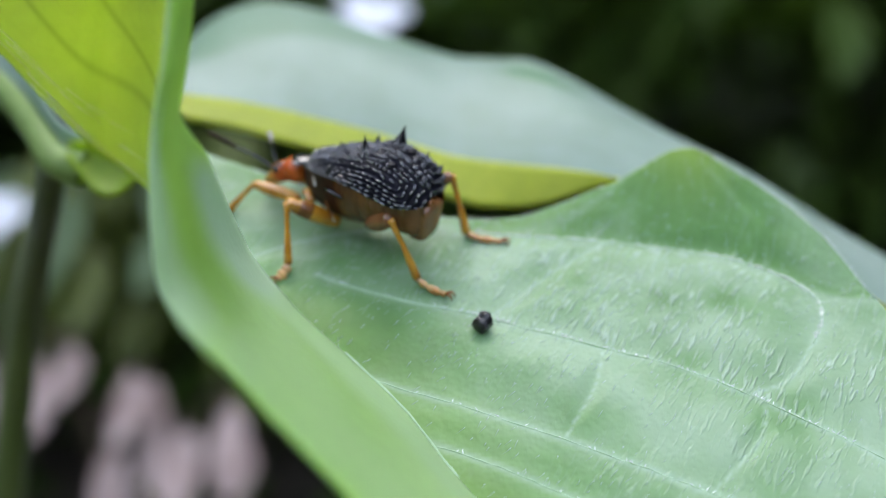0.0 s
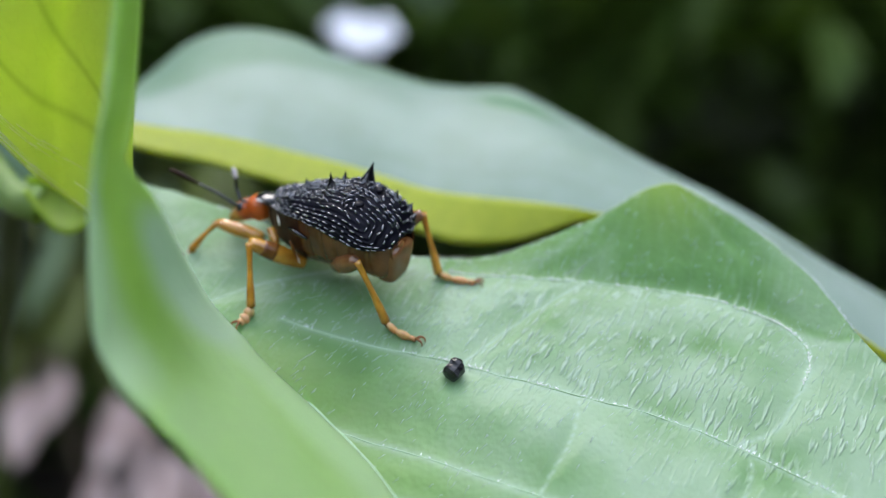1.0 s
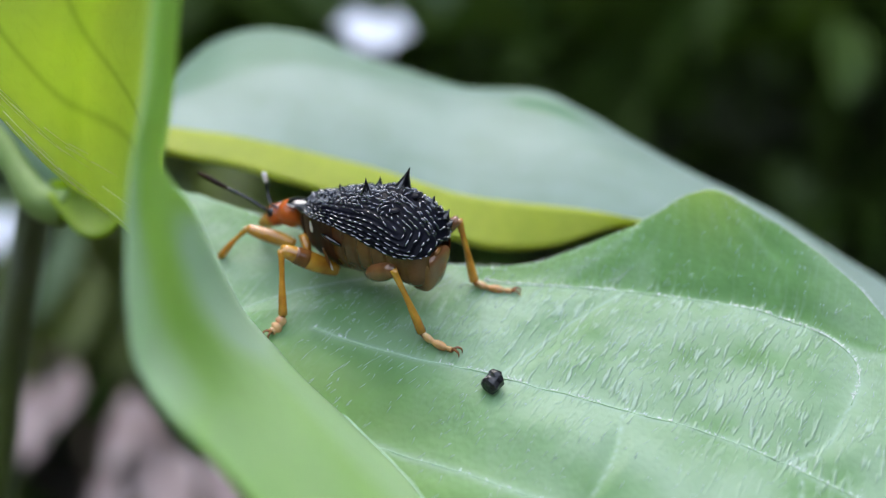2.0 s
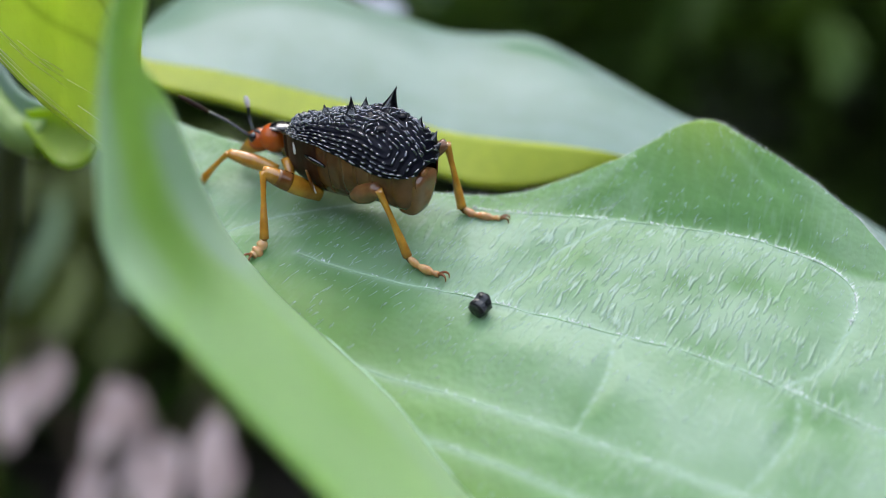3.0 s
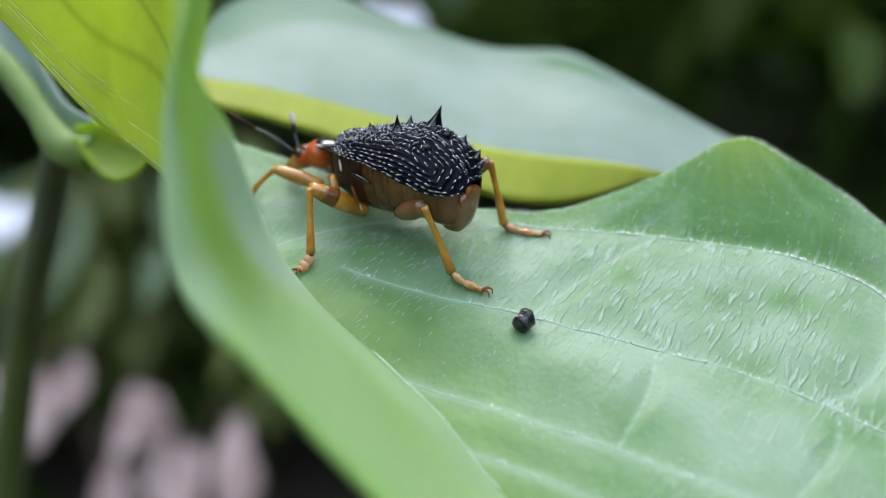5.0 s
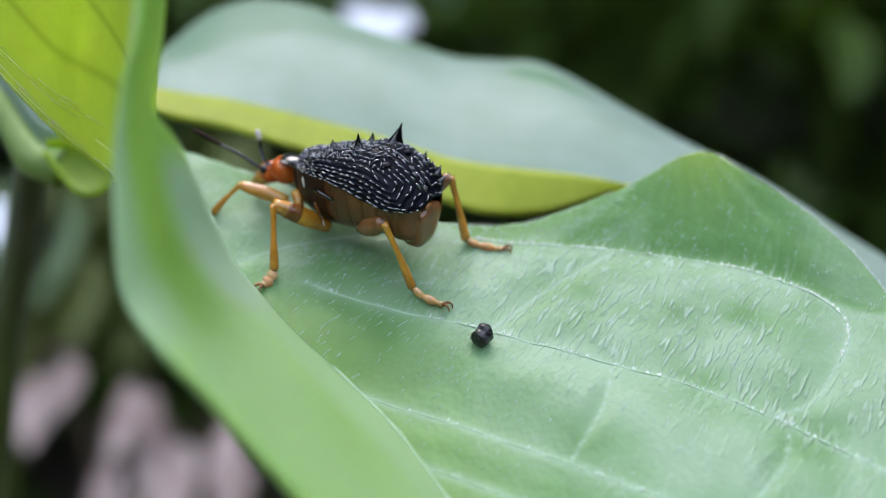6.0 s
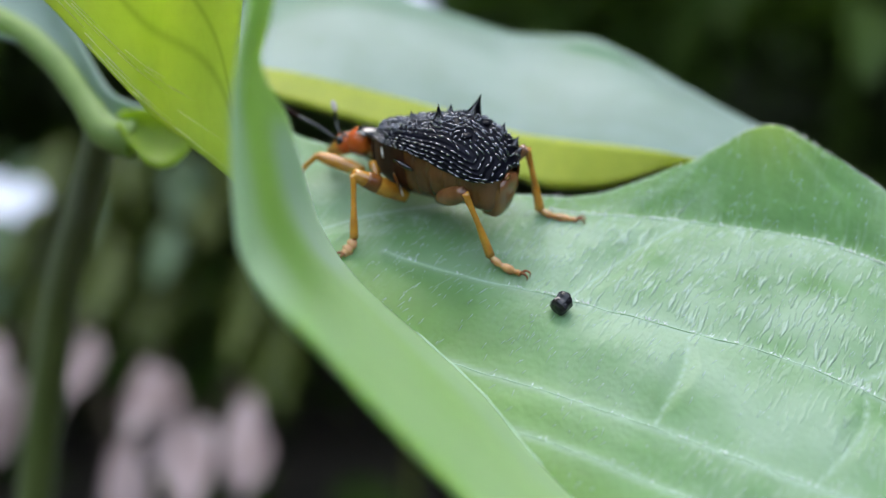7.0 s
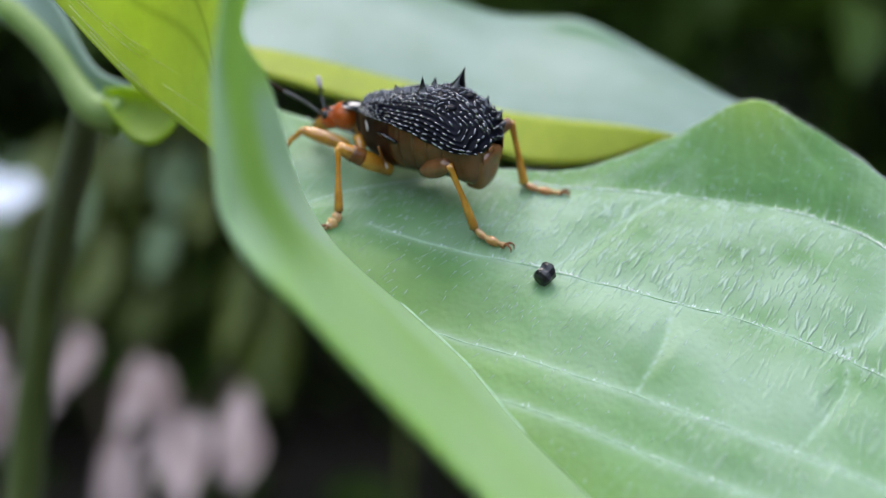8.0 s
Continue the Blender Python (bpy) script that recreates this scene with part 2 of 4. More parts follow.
SHELL = coat_material("pitted_shell_black", (0.002, 0.002, 0.004), (0.006, 0.006, 0.012), 0.38, 3000, bump=0.15, fine=9000, spec=0.08)
BEAD = coat_material("polished_grain_black", (0.005, 0.007, 0.014), (0.014, 0.018, 0.034), 0.13, 3000, spec=1.0)
BEAD.node_tree.nodes["Principled BSDF"].inputs["IOR"].default_value = 1.75
FOOT = coat_material("foot_pale_amber", (0.42, 0.20, 0.06), (0.62, 0.38, 0.18), 0.12, 2500, sub=0.3, spec=0.8)
AMBER = coat_material("amber_cuticle", (0.28, 0.115, 0.010), (0.58, 0.28, 0.032), 0.11, 1400, sub=0.18, spec=0.9, bump=0.12, fine=7000)
BELLY = coat_material("belly_brown", (0.05, 0.020, 0.008), (0.165, 0.064, 0.021), 0.2, 800, sub=0.1, bump=0.3, spec=0.35)
TAIL = coat_material("amber_brown", (0.10, 0.042, 0.015), (0.24, 0.10, 0.036), 0.16, 900, sub=0.1, bump=0.25, spec=0.6)
RUST = coat_material("rust_red_cuticle", (0.38, 0.06, 0.008), (0.52, 0.12, 0.015), 0.24, 1500, sub=0.25, bump=0.2)
DUSKY = coat_material("dusky_brown", (0.012, 0.005, 0.003), (0.045, 0.014, 0.006), 0.42, 900, bump=0.25, spec=0.12)
CLUB = coat_material("pale_club", (0.40, 0.36, 0.34), (0.60, 0.55, 0.52), 0.6, 3000)
GLINT = coat_material("glint_pale", (0.6, 0.55, 0.5), (0.75, 0.7, 0.65), 0.3, 2000)


# ---------------------------------------------------------------- the leaf
# Rear margin of the blade: how far back it reaches at each x.
REACH = [(-16, 47.0), (-10, 44.6), (-5, 41.7), (0, 40.2), (3.5, 40.3), (6, 40.7), (8.4, 40.9), (9.5, 40.95), (10.3, 40.75), (11.0, 40.35), (11.8, 39.7), (12.8, 38.5), (13.6, 37.0), (14.0, 35.5), (14.3, 34), (14.9, 32), (16, 29), (17, 25.5)]
CREST = [(-6.22, 26.60, 8.60), (-6.36, 26.50, 5.78), (-6.47, 26.30, 4.56), (-6.66, 26.30, 3.71), (-6.58, 26.80, 3.14), (-6.30, 27.80, 2.55), (-6.20, 29.30, 1.68), (-6.16, 31.30, 0.73), (-5.98, 33.30, -0.33), (-5.33, 35.49, -1.61), (-2.97, 33.58, -3.52), (-1.20, 32.15, -4.95), (0.26, 30.60, -6.50), (1.86, 29.20, -7.90), (3.70, 27.60, -9.50)]
MARGIN = [(-6.76, 26.20, 8.50), (-6.88, 25.80, 5.60), (-6.95, 25.60, 4.35), (-7.07, 25.40, 3.24), (-7.11, 25.30, 2.30), (-7.03, 25.20, 1.36), (-6.85, 25.00, 0.25), (-6.60, 24.80, -0.96), (-5.90, 24.60, -1.84), (-4.98, 24.30, -2.64), (-3.84, 24.00, -3.75), (-2.61, 23.60, -4.87), (-1.40, 23.00, -5.93), (-0.05, 22.40, -7.14), (1.50, 21.70, -8.50)]
VEINS = [
    [(-4.4, 36.3), (-1.6, 35.0), (1.2, 34.05), (3.87, 33.07), (7.98, 31.62), (12.4, 29.5), (17, 27.2)],
    [(1.2, 39.2), (3.2, 38.7), (5.74, 38.38), (9.46, 37.5), (11.6, 36.3), (12.44, 35.03), (12.3, 33.9), (11.66, 32.84)],
    [(-3.0, 31.8), (0.27, 30.85), (3.49, 29.88), (6.53, 28.97), (9.36, 28.07), (12.5, 27.0)],
    [(-0.71, 29.88), (1.83, 29.16), (4.1, 28.45), (6.98, 27.65), (10, 26.8)],
    [(-7.2, 37.0), (-5.6, 38.2), (-3.8, 38.9), (-1.5, 39.3)],
    [(1.5, 34.0), (3.0, 35.6), (4.6, 37.2), (5.9, 38.3)],
    [(11.66, 32.84), (10.55, 31.62), (9.19, 31.09)],
    [(5.0, 32.6), (4.6, 31.4), (3.9, 30.4), (3.49, 29.88)],
    [(9.6, 31.0), (9.2, 30.0), (8.2, 29.2), (7.4, 28.7)],
]


EDGE = [(24.00, 5.51), (27.90, 0.83), (29.11, -0.70), (30.59, -2.09), (32.19, -3.79), (35.00, -6.21), (35.90, -8.01), (36.50, -9.00), (40.00, -10.20), (44.00, -11.60), (48.00, -12.60)]
VEIN_PATHS = [[Vector((p.x, p.y)) for p in catmull([(*v, 0) for v in line], 40)] for line in VEINS]


CREASE = [(2, 39.0), (3.2, 38.7), (5.74, 38.38), (9.46, 37.5), (11.6, 36.5), (12.44, 35.6), (13.5, 34.6), (20, 33)]


def height(x, y):
    """The upper face of the blade."""
    z = -1.51 + 0.577 * (y - 35) - 0.05 * max(0.0, 34 - y) ** 2
    crease = lerp_table(CREASE, x)
    rise = min(1.0, max(0.0, (y - crease) / max(0.5, 40.9 - crease)))
    rise = rise * smooth(0.0, 0.25, rise)
    z += 1.8 * rise * math.exp(-((x - 9.9) / (2.6 if x < 9.9 else 3.9)) ** 2)
    z += 0.5 * smooth(38.5, 41, y) * math.exp(-((x - 7.0) / 3.5) ** 2)
    z += 0.35 * smooth(12.5, 15.0, x + 0.35 * (y - 35))
    z += 0.38 * rise * smooth(9.5, 13.5, x)
    ray = math.atan2(y - 42.2, x - 9.1)  # pleats that run down from the tip of the hump
    z += 0.09 * smooth(0.05, 0.4, rise) * (1 - 0.8 * smooth(0.55, 0.95, rise)) * math.exp(-((x - 9.1) / 3.2) ** 2) * noise.noise((ray * 7.0, 0.3 * y, 8.0)) * 2
    z -= 0.45 * smooth(38.2, 40.5, y) * math.exp(-((x - 1.8) / 2.6) ** 2)
    z += 0.07 * noise.noise((x * 0.45, y * 0.45, 0.0)) + 0.035 * noise.noise((x * 1.3, y * 1.3, 3.0))
    z += 0.012 * noise.noise((x * 4.0 + y * 2.0, y * 1.6 - x * 0.8, 7.0))
    return z


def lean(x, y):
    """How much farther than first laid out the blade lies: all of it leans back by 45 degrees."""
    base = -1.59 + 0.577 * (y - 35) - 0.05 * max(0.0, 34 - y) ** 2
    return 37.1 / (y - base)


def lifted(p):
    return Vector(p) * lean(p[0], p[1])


VEIN_DOTS = np.array([(p.x, p.y, w) for line, w in zip([[Vector((p.x, p.y)) for p in catmull([(*v, 0) for v in line], 220)] for line in VEINS], (1.0, 0.9, 1.2, 1.2, 0.7, 0.6, 0.6, 0.35, 0.35)) for p in line])


def vein_gap(x, y):
    """Distance to the nearest vein, in mm."""
    return float(np.min(np.hypot(VEIN_DOTS[:, 0] - x, VEIN_DOTS[:, 1] - y) / VEIN_DOTS[:, 2]))


def blade_mesh():
    nx, ny = 300, 210
    bm = bmesh.new()
    pale, sky_sheen = bm.verts.layers.float.new("pale"), bm.verts.layers.float.new("sky_sheen")
    backlit, crinkle = bm.verts.layers.float.new("backlit"), bm.verts.layers.float.new("crinkle")
    middle = sorted((p.x, p.y) for p in VEIN_PATHS[0])
    vs = []
    for j in range(ny + 1):
        y0 = 25.5 + (47 - 25.5) * j / ny
        row = []
        for i in range(nx + 1):
            x = -15 + 34 * i / nx
            y = min(y0, lerp_table(REACH, x))
            x = max(x, lerp_table(EDGE, y))
            gap = vein_gap(x, y)
            puff = 0.16 * smooth(0.0, 1.5, gap) - 0.16
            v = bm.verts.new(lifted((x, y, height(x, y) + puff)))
            v[pale] = 0.75 * math.exp(-(gap / 0.08) ** 2) + 0.17 * math.exp(-(gap / 0.34) ** 2)
            # flat panel paler, hump darker: sheen by slope, put into the colour
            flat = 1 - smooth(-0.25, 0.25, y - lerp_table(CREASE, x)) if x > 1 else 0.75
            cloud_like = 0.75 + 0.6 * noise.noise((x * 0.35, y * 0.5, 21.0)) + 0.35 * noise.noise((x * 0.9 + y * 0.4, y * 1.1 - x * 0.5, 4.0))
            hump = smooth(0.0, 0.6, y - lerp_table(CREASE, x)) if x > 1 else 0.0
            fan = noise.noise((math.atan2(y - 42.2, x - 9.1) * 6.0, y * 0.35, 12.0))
            v[sky_sheen] = max(0.0, min(1.0, flat * cloud_like * (0.45 + 0.55 * smooth(27.0, 33.0, y + 0.35 * x)) + hump * (0.02 + 0.75 * max(0.0, fan) + 0.4 * smooth(11.5, 13.5, x))))
            # painted glow of light passing through the hump's tip
            v[backlit] = 0.8 * math.exp(-((x - 9.6) / 1.5) ** 2 - ((y - 41.3) / 1.6) ** 2)
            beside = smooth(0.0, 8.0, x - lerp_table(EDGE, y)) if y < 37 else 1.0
            v[sky_sheen] *= 0.12 + 0.88 * beside
            # the same painted glow brightens the blade beside the midrib
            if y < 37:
                v[backlit] += 0.28 * (1 - smooth(0.3, 5.5, x - lerp_table(EDGE, y))) * (1 - smooth(34.0, 36.5, y))
            above = smooth(-0.4, 0.3, y - lerp_table(middle, x))
            v[crinkle] = (0.3 + 0.7 * above) * (1 - 0.88 * hump) * (0.35 + 0.65 * smooth(-1.5, 2.0, x + 0.5 * (y - 36)))
            row.append(v)
        vs.append(row)
    for a, b in zip(vs, vs[1:]):
        for i in range(nx):
            q = (a[i], a[i + 1], b[i + 1], b[i])
            if (q[0].co - q[2].co).length > 0.03 and (q[1].co - q[3].co).length > 0.03 and min((q[0].co - q[1].co).length + (q[2].co - q[3].co).length, (q[1].co - q[2].co).length + (q[3].co - q[0].co).length) > 0.02:
                bm.faces.new(q)
    bmesh.ops.delete(bm, geom=[v for v in bm.verts if not v.link_faces], context="VERTS")
    return bm


leaf = thing("leaf", label="broad soft green leaf, folded along its midrib, with a humped margin", category="leaf")
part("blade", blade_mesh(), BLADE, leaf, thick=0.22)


def fold_rows():
    crest, margin = catmull(CREST, 90), catmull(MARGIN, 90)
    rows = []
    for n, (c, m) in enumerate(zip(crest, margin)):
        row = []
        high = 1 - smooth(50, 62, n)
        for a in (1.0, 0.6, 0.25):  # the ridge rounds off backwards
            row.append(c + Vector((-0.5 * a, 1.6 * a, -0.5 * a)) * high + Vector((0, 0.02, -0.03)) * a)
        for k in range(19):
            s = k / 18
            p = c.lerp(m, s)
            p = p + Vector((0.0, -0.45, 0.3)) * (math.sin(math.pi * s) * (0.8 - 0.6 * smooth(45, 66, n)))
            row.append(p)
        # the rim rolls under
        out = (row[-1] - row[-3]).normalized()
        roll = 0.3 + 0.7 * smooth(34, 52, n)
        for a in (0.35, 0.8, 1.3, 1.9):
            row.append(m + out * 0.3 * roll * math.sin(a) + Vector((0, 0.55, -0.5)) * (1 - math.cos(a)) * 0.7 * roll)
        rows.append(row)
    return rows




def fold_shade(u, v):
    """Skylight on the crest and shade in the greener band, put into the colour; a mint rim, softly mottled lower down.
    """
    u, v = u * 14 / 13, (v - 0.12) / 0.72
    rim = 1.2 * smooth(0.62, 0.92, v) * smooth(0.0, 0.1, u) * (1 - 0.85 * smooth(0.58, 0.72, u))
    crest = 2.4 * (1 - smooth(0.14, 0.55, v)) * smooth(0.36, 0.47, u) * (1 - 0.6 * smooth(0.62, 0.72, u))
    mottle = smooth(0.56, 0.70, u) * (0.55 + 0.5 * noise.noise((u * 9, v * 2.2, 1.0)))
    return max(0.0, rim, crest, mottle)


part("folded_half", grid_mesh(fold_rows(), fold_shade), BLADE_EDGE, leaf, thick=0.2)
LOBE_LOW = [(-9.2, 36.5, 1.15), (-9.96, 36.5, 1.76), (-11.0, 37, 2.52), (-11.9, 37, 3.23), (-12.55, 36, 3.92), (-13.63, 35.5, 5.11), (-15.07, 35.5, 6.65), (-17.76, 35.5, 9.24), (-20.07, 35.5, 11.36)]
LOBE_RIDGE = [(-9.2, 36.5, 1.15), (-9.25, 36, 3.92), (-9.08, 35.5, 5.59), (-8.92, 35, 6.84), (-8.74, 34.5, 8.05), (-8.54, 34, 9.59), (-8.14, 33, 11.81)]
LOBE_FAR = [(-20.07, 35.5, 11.36), (-19.13, 34.5, 12.35), (-17.58, 33, 13.6)]


def lobe_rows():
    """A sheet hung between its lower edge and the ridge of the fold."""
    low, ridge, far = catmull(LOBE_LOW, 120), catmull(LOBE_RIDGE, 60), catmull(LOBE_FAR, 60)
    rows = []
    for i, a in enumerate(low):
        u = i / 120
        rows.append([a + (ridge[k] - ridge[0]) * (1 - u) + (far[k] - far[0]) * u + Vector((0, -0.5, 0)) * math.sin(math.pi * u) * math.sin(math.pi * k / 60) for k in range(61)])
    return rows


def lobe_veins(u, v):
    """Side veins that fan out from the foot of the lobe, and a mesh between."""
    bend = 0.05 * math.sin(9 * u)
    fan = max(math.exp(-((v - slope * u - bend - 0.10) / (0.018 + 0.02 * u)) ** 2) for slope in (0.55, 1.5))
    mesh = abs(noise.noise((u * 14, v * 9, 3.0)))
    return 0.75 * fan + 0.12 * max(0.0, 1 - mesh / 0.08)


part("lobe", grid_mesh(lobe_rows(), lobe_veins), LOBE, leaf, "yellow-green lobe with light shining through", thick=0.15)
for line, r in zip(VEIN_PATHS, (0.032, 0.03, 0.022, 0.022, 0.02, 0.0, 0.0, 0.0, 0.0)):
    if not r:
        continue
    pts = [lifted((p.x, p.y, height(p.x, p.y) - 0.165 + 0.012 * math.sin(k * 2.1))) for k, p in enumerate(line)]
    part("vein", tube(pts, [r * (1 - 0.4 * k / 40) for k in range(41)], 8), VEIN, leaf)
midrib = catmull(CREST[9:], 50)
part("midrib", tube([p + Vector((0.03, 0.05, -0.02)) for p in midrib], [0.02 + 0.03 * smooth(0, 8, k) + 0.008 * math.sin(k * 1.3) for k in range(51)], 8), VEIN, leaf)

# ---------------------------------------------------------------- rear leaf
REAR_TOP = [(-15.43, 53.36, 8.41), (-13.34, 54.28, 10.55), (-11.63, 55.2, 12.23), (-9.47, 55.66, 12.93), (-6.7, 55.2, 12.43), (-4.23, 54.28, 11.24), (-1.87, 53.82, 10.46), (0.46, 53.36, 9.64), (2.47, 52.9, 9.4), (4.43, 52.44, 9.23), (6.3, 51.52, 8.17), (8.11, 50.6, 6.92), (10.65, 49.68, 5.28), (13.88, 47.84, 3.28), (17.57, 48.0, 1.01), (21.2, 48.0, -1.13)]
REAR_CREASE = [(-14.79, 46.00, 7.37), (-11.31, 46.00, 6.70), (-9.10, 46.18, 6.43), (-7.10, 46.18, 6.03), (-5.10, 46.18, 5.55), (-3.09, 46.00, 5.06), (-1.09, 45.54, 4.42), (0.63, 45.08, 3.90), (2.81, 44.62, 3.58), (5.16, 44.16, 3.32), (7.48, 43.70, 2.91), (9.74, 43.24, 2.24), (11.95, 42.78, 1.18), (14.11, 42.32, 0.02), (16.23, 41.86, -1.33), (18.74, 41.40, -3.12)]
REAR_LIP = [(-14.35, 44.62, 6.50), (-10.97, 44.62, 5.53), (-8.81, 44.71, 5.11), (-6.87, 44.71, 4.57), (-4.93, 44.62, 4.01), (-2.99, 44.53, 3.39), (-1.05, 44.16, 2.65), (0.62, 43.79, 2.01), (2.03, 43.61, 1.72), (4.16, 43.61, 1.87), (7.34, 43.61, 2.81), (9.58, 43.06, 2.08), (11.92, 42.69, 1.02), (14.09, 42.23, -0.14), (16.19, 41.77, -1.52), (18.69, 41.31, -3.33)]
rear_leaf = thing("leaf", (0, 0, 0), label="pale bluish green leaf with a folded yellow-green lower edge", category="leaf")
rt, rc, rl = catmull(REAR_TOP, 120), catmull(REAR_CREASE, 120), catmull(REAR_LIP, 120)
rows = []
for a, b, c in zip(rl, rt, rc):
    row = []
    back = a + Vector((0, 1.0, 0))
    low = c + Vector((0, 1.2, -0.25))
    for s in range(6):
        row.append(back.lerp(low, s / 6))
    for s in range(31):
        p = low.lerp(b, s / 30)
        p += Vector((0, -0.5, 0.35)) * math.sin(math.pi * s / 30)
        p += Vector((0, 0, 0.15)) * noise.noise((p.x * 0.22, p.y * 0.3, 5.0)) * math.sin(math.pi * s / 30)
        row.append(p)
    rows.append(row)


def rear_shade(u, v):
    """A greener upper flank and a few faint streaks."""
    edge = 0.50 + 0.45 * smooth(0.0, 0.55, u)
    top = smooth(edge - 0.03, edge + 0.04, v) * (0.9 - 0.5 * u)
    spot = 3.2 * math.exp(-((u - 0.60) / 0.05) ** 2 - ((v - 0.845 + 0.5 * (u - 0.60)) / 0.05) ** 2)
    return max(0.0, top + spot + 0.2 * noise.noise((u * 4, v * 26, 2.0)))


part("blade", grid_mesh(rows, rear_shade), REAR, rear_leaf, thick=0.25)
rows = []
for a, b in zip(rl, rc):
    rows.append([a.lerp(b + Vector((0, -0.25, 0.0)), s / 8) for s in range(9)])
part("folded_edge", grid_mesh(rows), LIP, rear_leaf, "yellow-green upturned edge", thick=0.15)

# ---------------------------------------------------------------- beetle
# Its own frame: x forwards, y to its left side, z away from the leaf.
AHEAD, UP = Vector((-0.866, 0.433, 0.25)), Vector((0, -0.5, 0.866))
LEFT = UP.cross(AHEAD)
STAND = Matrix((AHEAD, LEFT, UP)).transposed().to_4x4() @ Matrix.Scale(0.98, 4)
beetle = thing("beetle", (-2.51, 37.58, 0.40), STAND, "spiny black leaf beetle with amber legs, standing on the leaf", "beetle")

TOP = [(2.5, 2.78), (2.13, 2.96), (1.73, 3.08), (1.21, 3.33), (0.84, 3.46), (0.1, 3.60), (-0.5, 3.76), (-0.98, 3.76), (-1.43, 3.56), (-1.77, 3.33), (-2.17, 3.0), (-2.39, 2.68), (-2.6, 2.3)]
RIM = [(2.5, 2.62), (1.39, 2.70), (0.66, 2.75), (-0.44, 2.66), (-0.94, 2.54), (-1.66, 2.42), (-2.27, 2.28), (-2.6, 2.18)]
WIDE = [(2.5, 0.5), (2.3, 0.72), (1.9, 0.98), (1.39, 1.16), (0.66, 1.36), (-0.44, 1.53), (-0.94, 1.58), (-1.66, 1.58), (-2.1, 1.42), (-2.35, 1.12), (-2.5, 0.8), (-2.6, 0.42)]
UNDER = [(2.8, 1.5), (2.4, 1.0), (1.6, 0.78), (0.8, 0.66), (0.0, 0.72), (-0.8, 0.9), (-1.6, 0.94), (-2.2, 0.80), (-2.5, 1.0), (-2.75, 1.35), (-3.05, 1.9)]
HUMPS = [((-0.75, -0.65, 3.6), 0.36, 0.10), ((-0.08, 0.38, 3.5), 0.32, 0.10), ((2.1, 0.16, 2.85), 0.2, 0.2), ((1.72, 0.1, 3.05), 0.2, 0.18),
         ((2.1, -0.3, 2.8), 0.2, 0.14), ((1.2, -0.1, 3.3), 0.2, 0.08), ((-1.72, -0.75, 3.1), 0.3, 0.10), ((-2.2, -1.15, 2.75), 0.25, 0.10), ((-2.0, -1.2, 2.85), 0.2, 0.08)]
SPOT = Vector((-1.3, 0.45, 3.41))
PIT = Vector((-1.0, 1.25, 2.95))  # a second, flatter hollow lower on the flank


def profile(table, x):
    v = [lerp_table(sorted(table), x + d) for d in (-0.14, -0.07, 0.0, 0.07, 0.14)]
    return sum(v) / 5


def shell_point(x, a, side):
    """a runs from 0 at the rim to 1 at the seam on the back."""
    w, zt, zr = profile(WIDE, x), profile(TOP, x), profile(RIM, x)
    ang = a * math.pi / 2
    return Vector((x, side * w * math.cos(ang) ** 0.85, zr + (zt - zr) * math.sin(ang) ** 0.95))


def case_point(x, a, side):
    """A place on the humped wing case and the way out of it there."""
    p = shell_point(x, a, side)
    fore = shell_point(x + 0.03, a, side) - shell_point(x - 0.03, a, side)
    up = shell_point(x, min(1, a + 0.03), side) - shell_point(x, max(0, a - 0.03), side)
    nrm = fore.cross(up).normalized()
    if nrm.dot(p - Vector((p.x + 0.3, 0, 2.0))) < 0:
        nrm = -nrm
    d = 0.05 * noise.noise((p.x * 2.6, p.y * 2.6 + side * 5, p.z * 2.6))
    for c, w, hgt in HUMPS:
        d += hgt * math.exp(-(p - Vector(c)).length_squared / (w * w))
    spot = Vector((SPOT.x, SPOT.y * side, SPOT.z))
    d -= 0.07 * math.exp(-((p - spot).length / 0.2) ** 2)
    return p + nrm * d, nrm


def lane(x, a):
    """Rows run along the rim, round the tip and back along the seam."""
    ways = (1.9 * a, 1.05 * (x + 2.62), 1.9 * (1 - a) + 0.06)
    return -0.08 * math.log(sum(math.exp(-w / 0.08) for w in ways))


def wing_case(side):
    """A domed case with shallow furrows between the rows."""
    nx, na = 150, 76
    rows, tall = [], []
    for i in range(nx + 1):
        x = 2.42 - 5.02 * i / nx
        row = []
        for k in range(na + 1):
            a = k / na
            p, nrm = case_point(x, a, side)
            edge = min(1.0, k / 3, (na - k) / 2, i / 4, (nx - i) / 4)
            ridge = abs(math.cos(math.pi * (lane(x, a) - 0.09) / 0.165)) ** 3
            row.append(p + nrm * (0.03 * ridge * max(0.0, edge) - 0.04))
            tall.append(ridge)
        rows.append(row)
    bm = grid_mesh(rows, lambda u, v: tall[round(u * nx) * (na + 1) + round(v * na)])
    if side > 0:
        bmesh.ops.reverse_faces(bm, faces=bm.faces)
    return bm


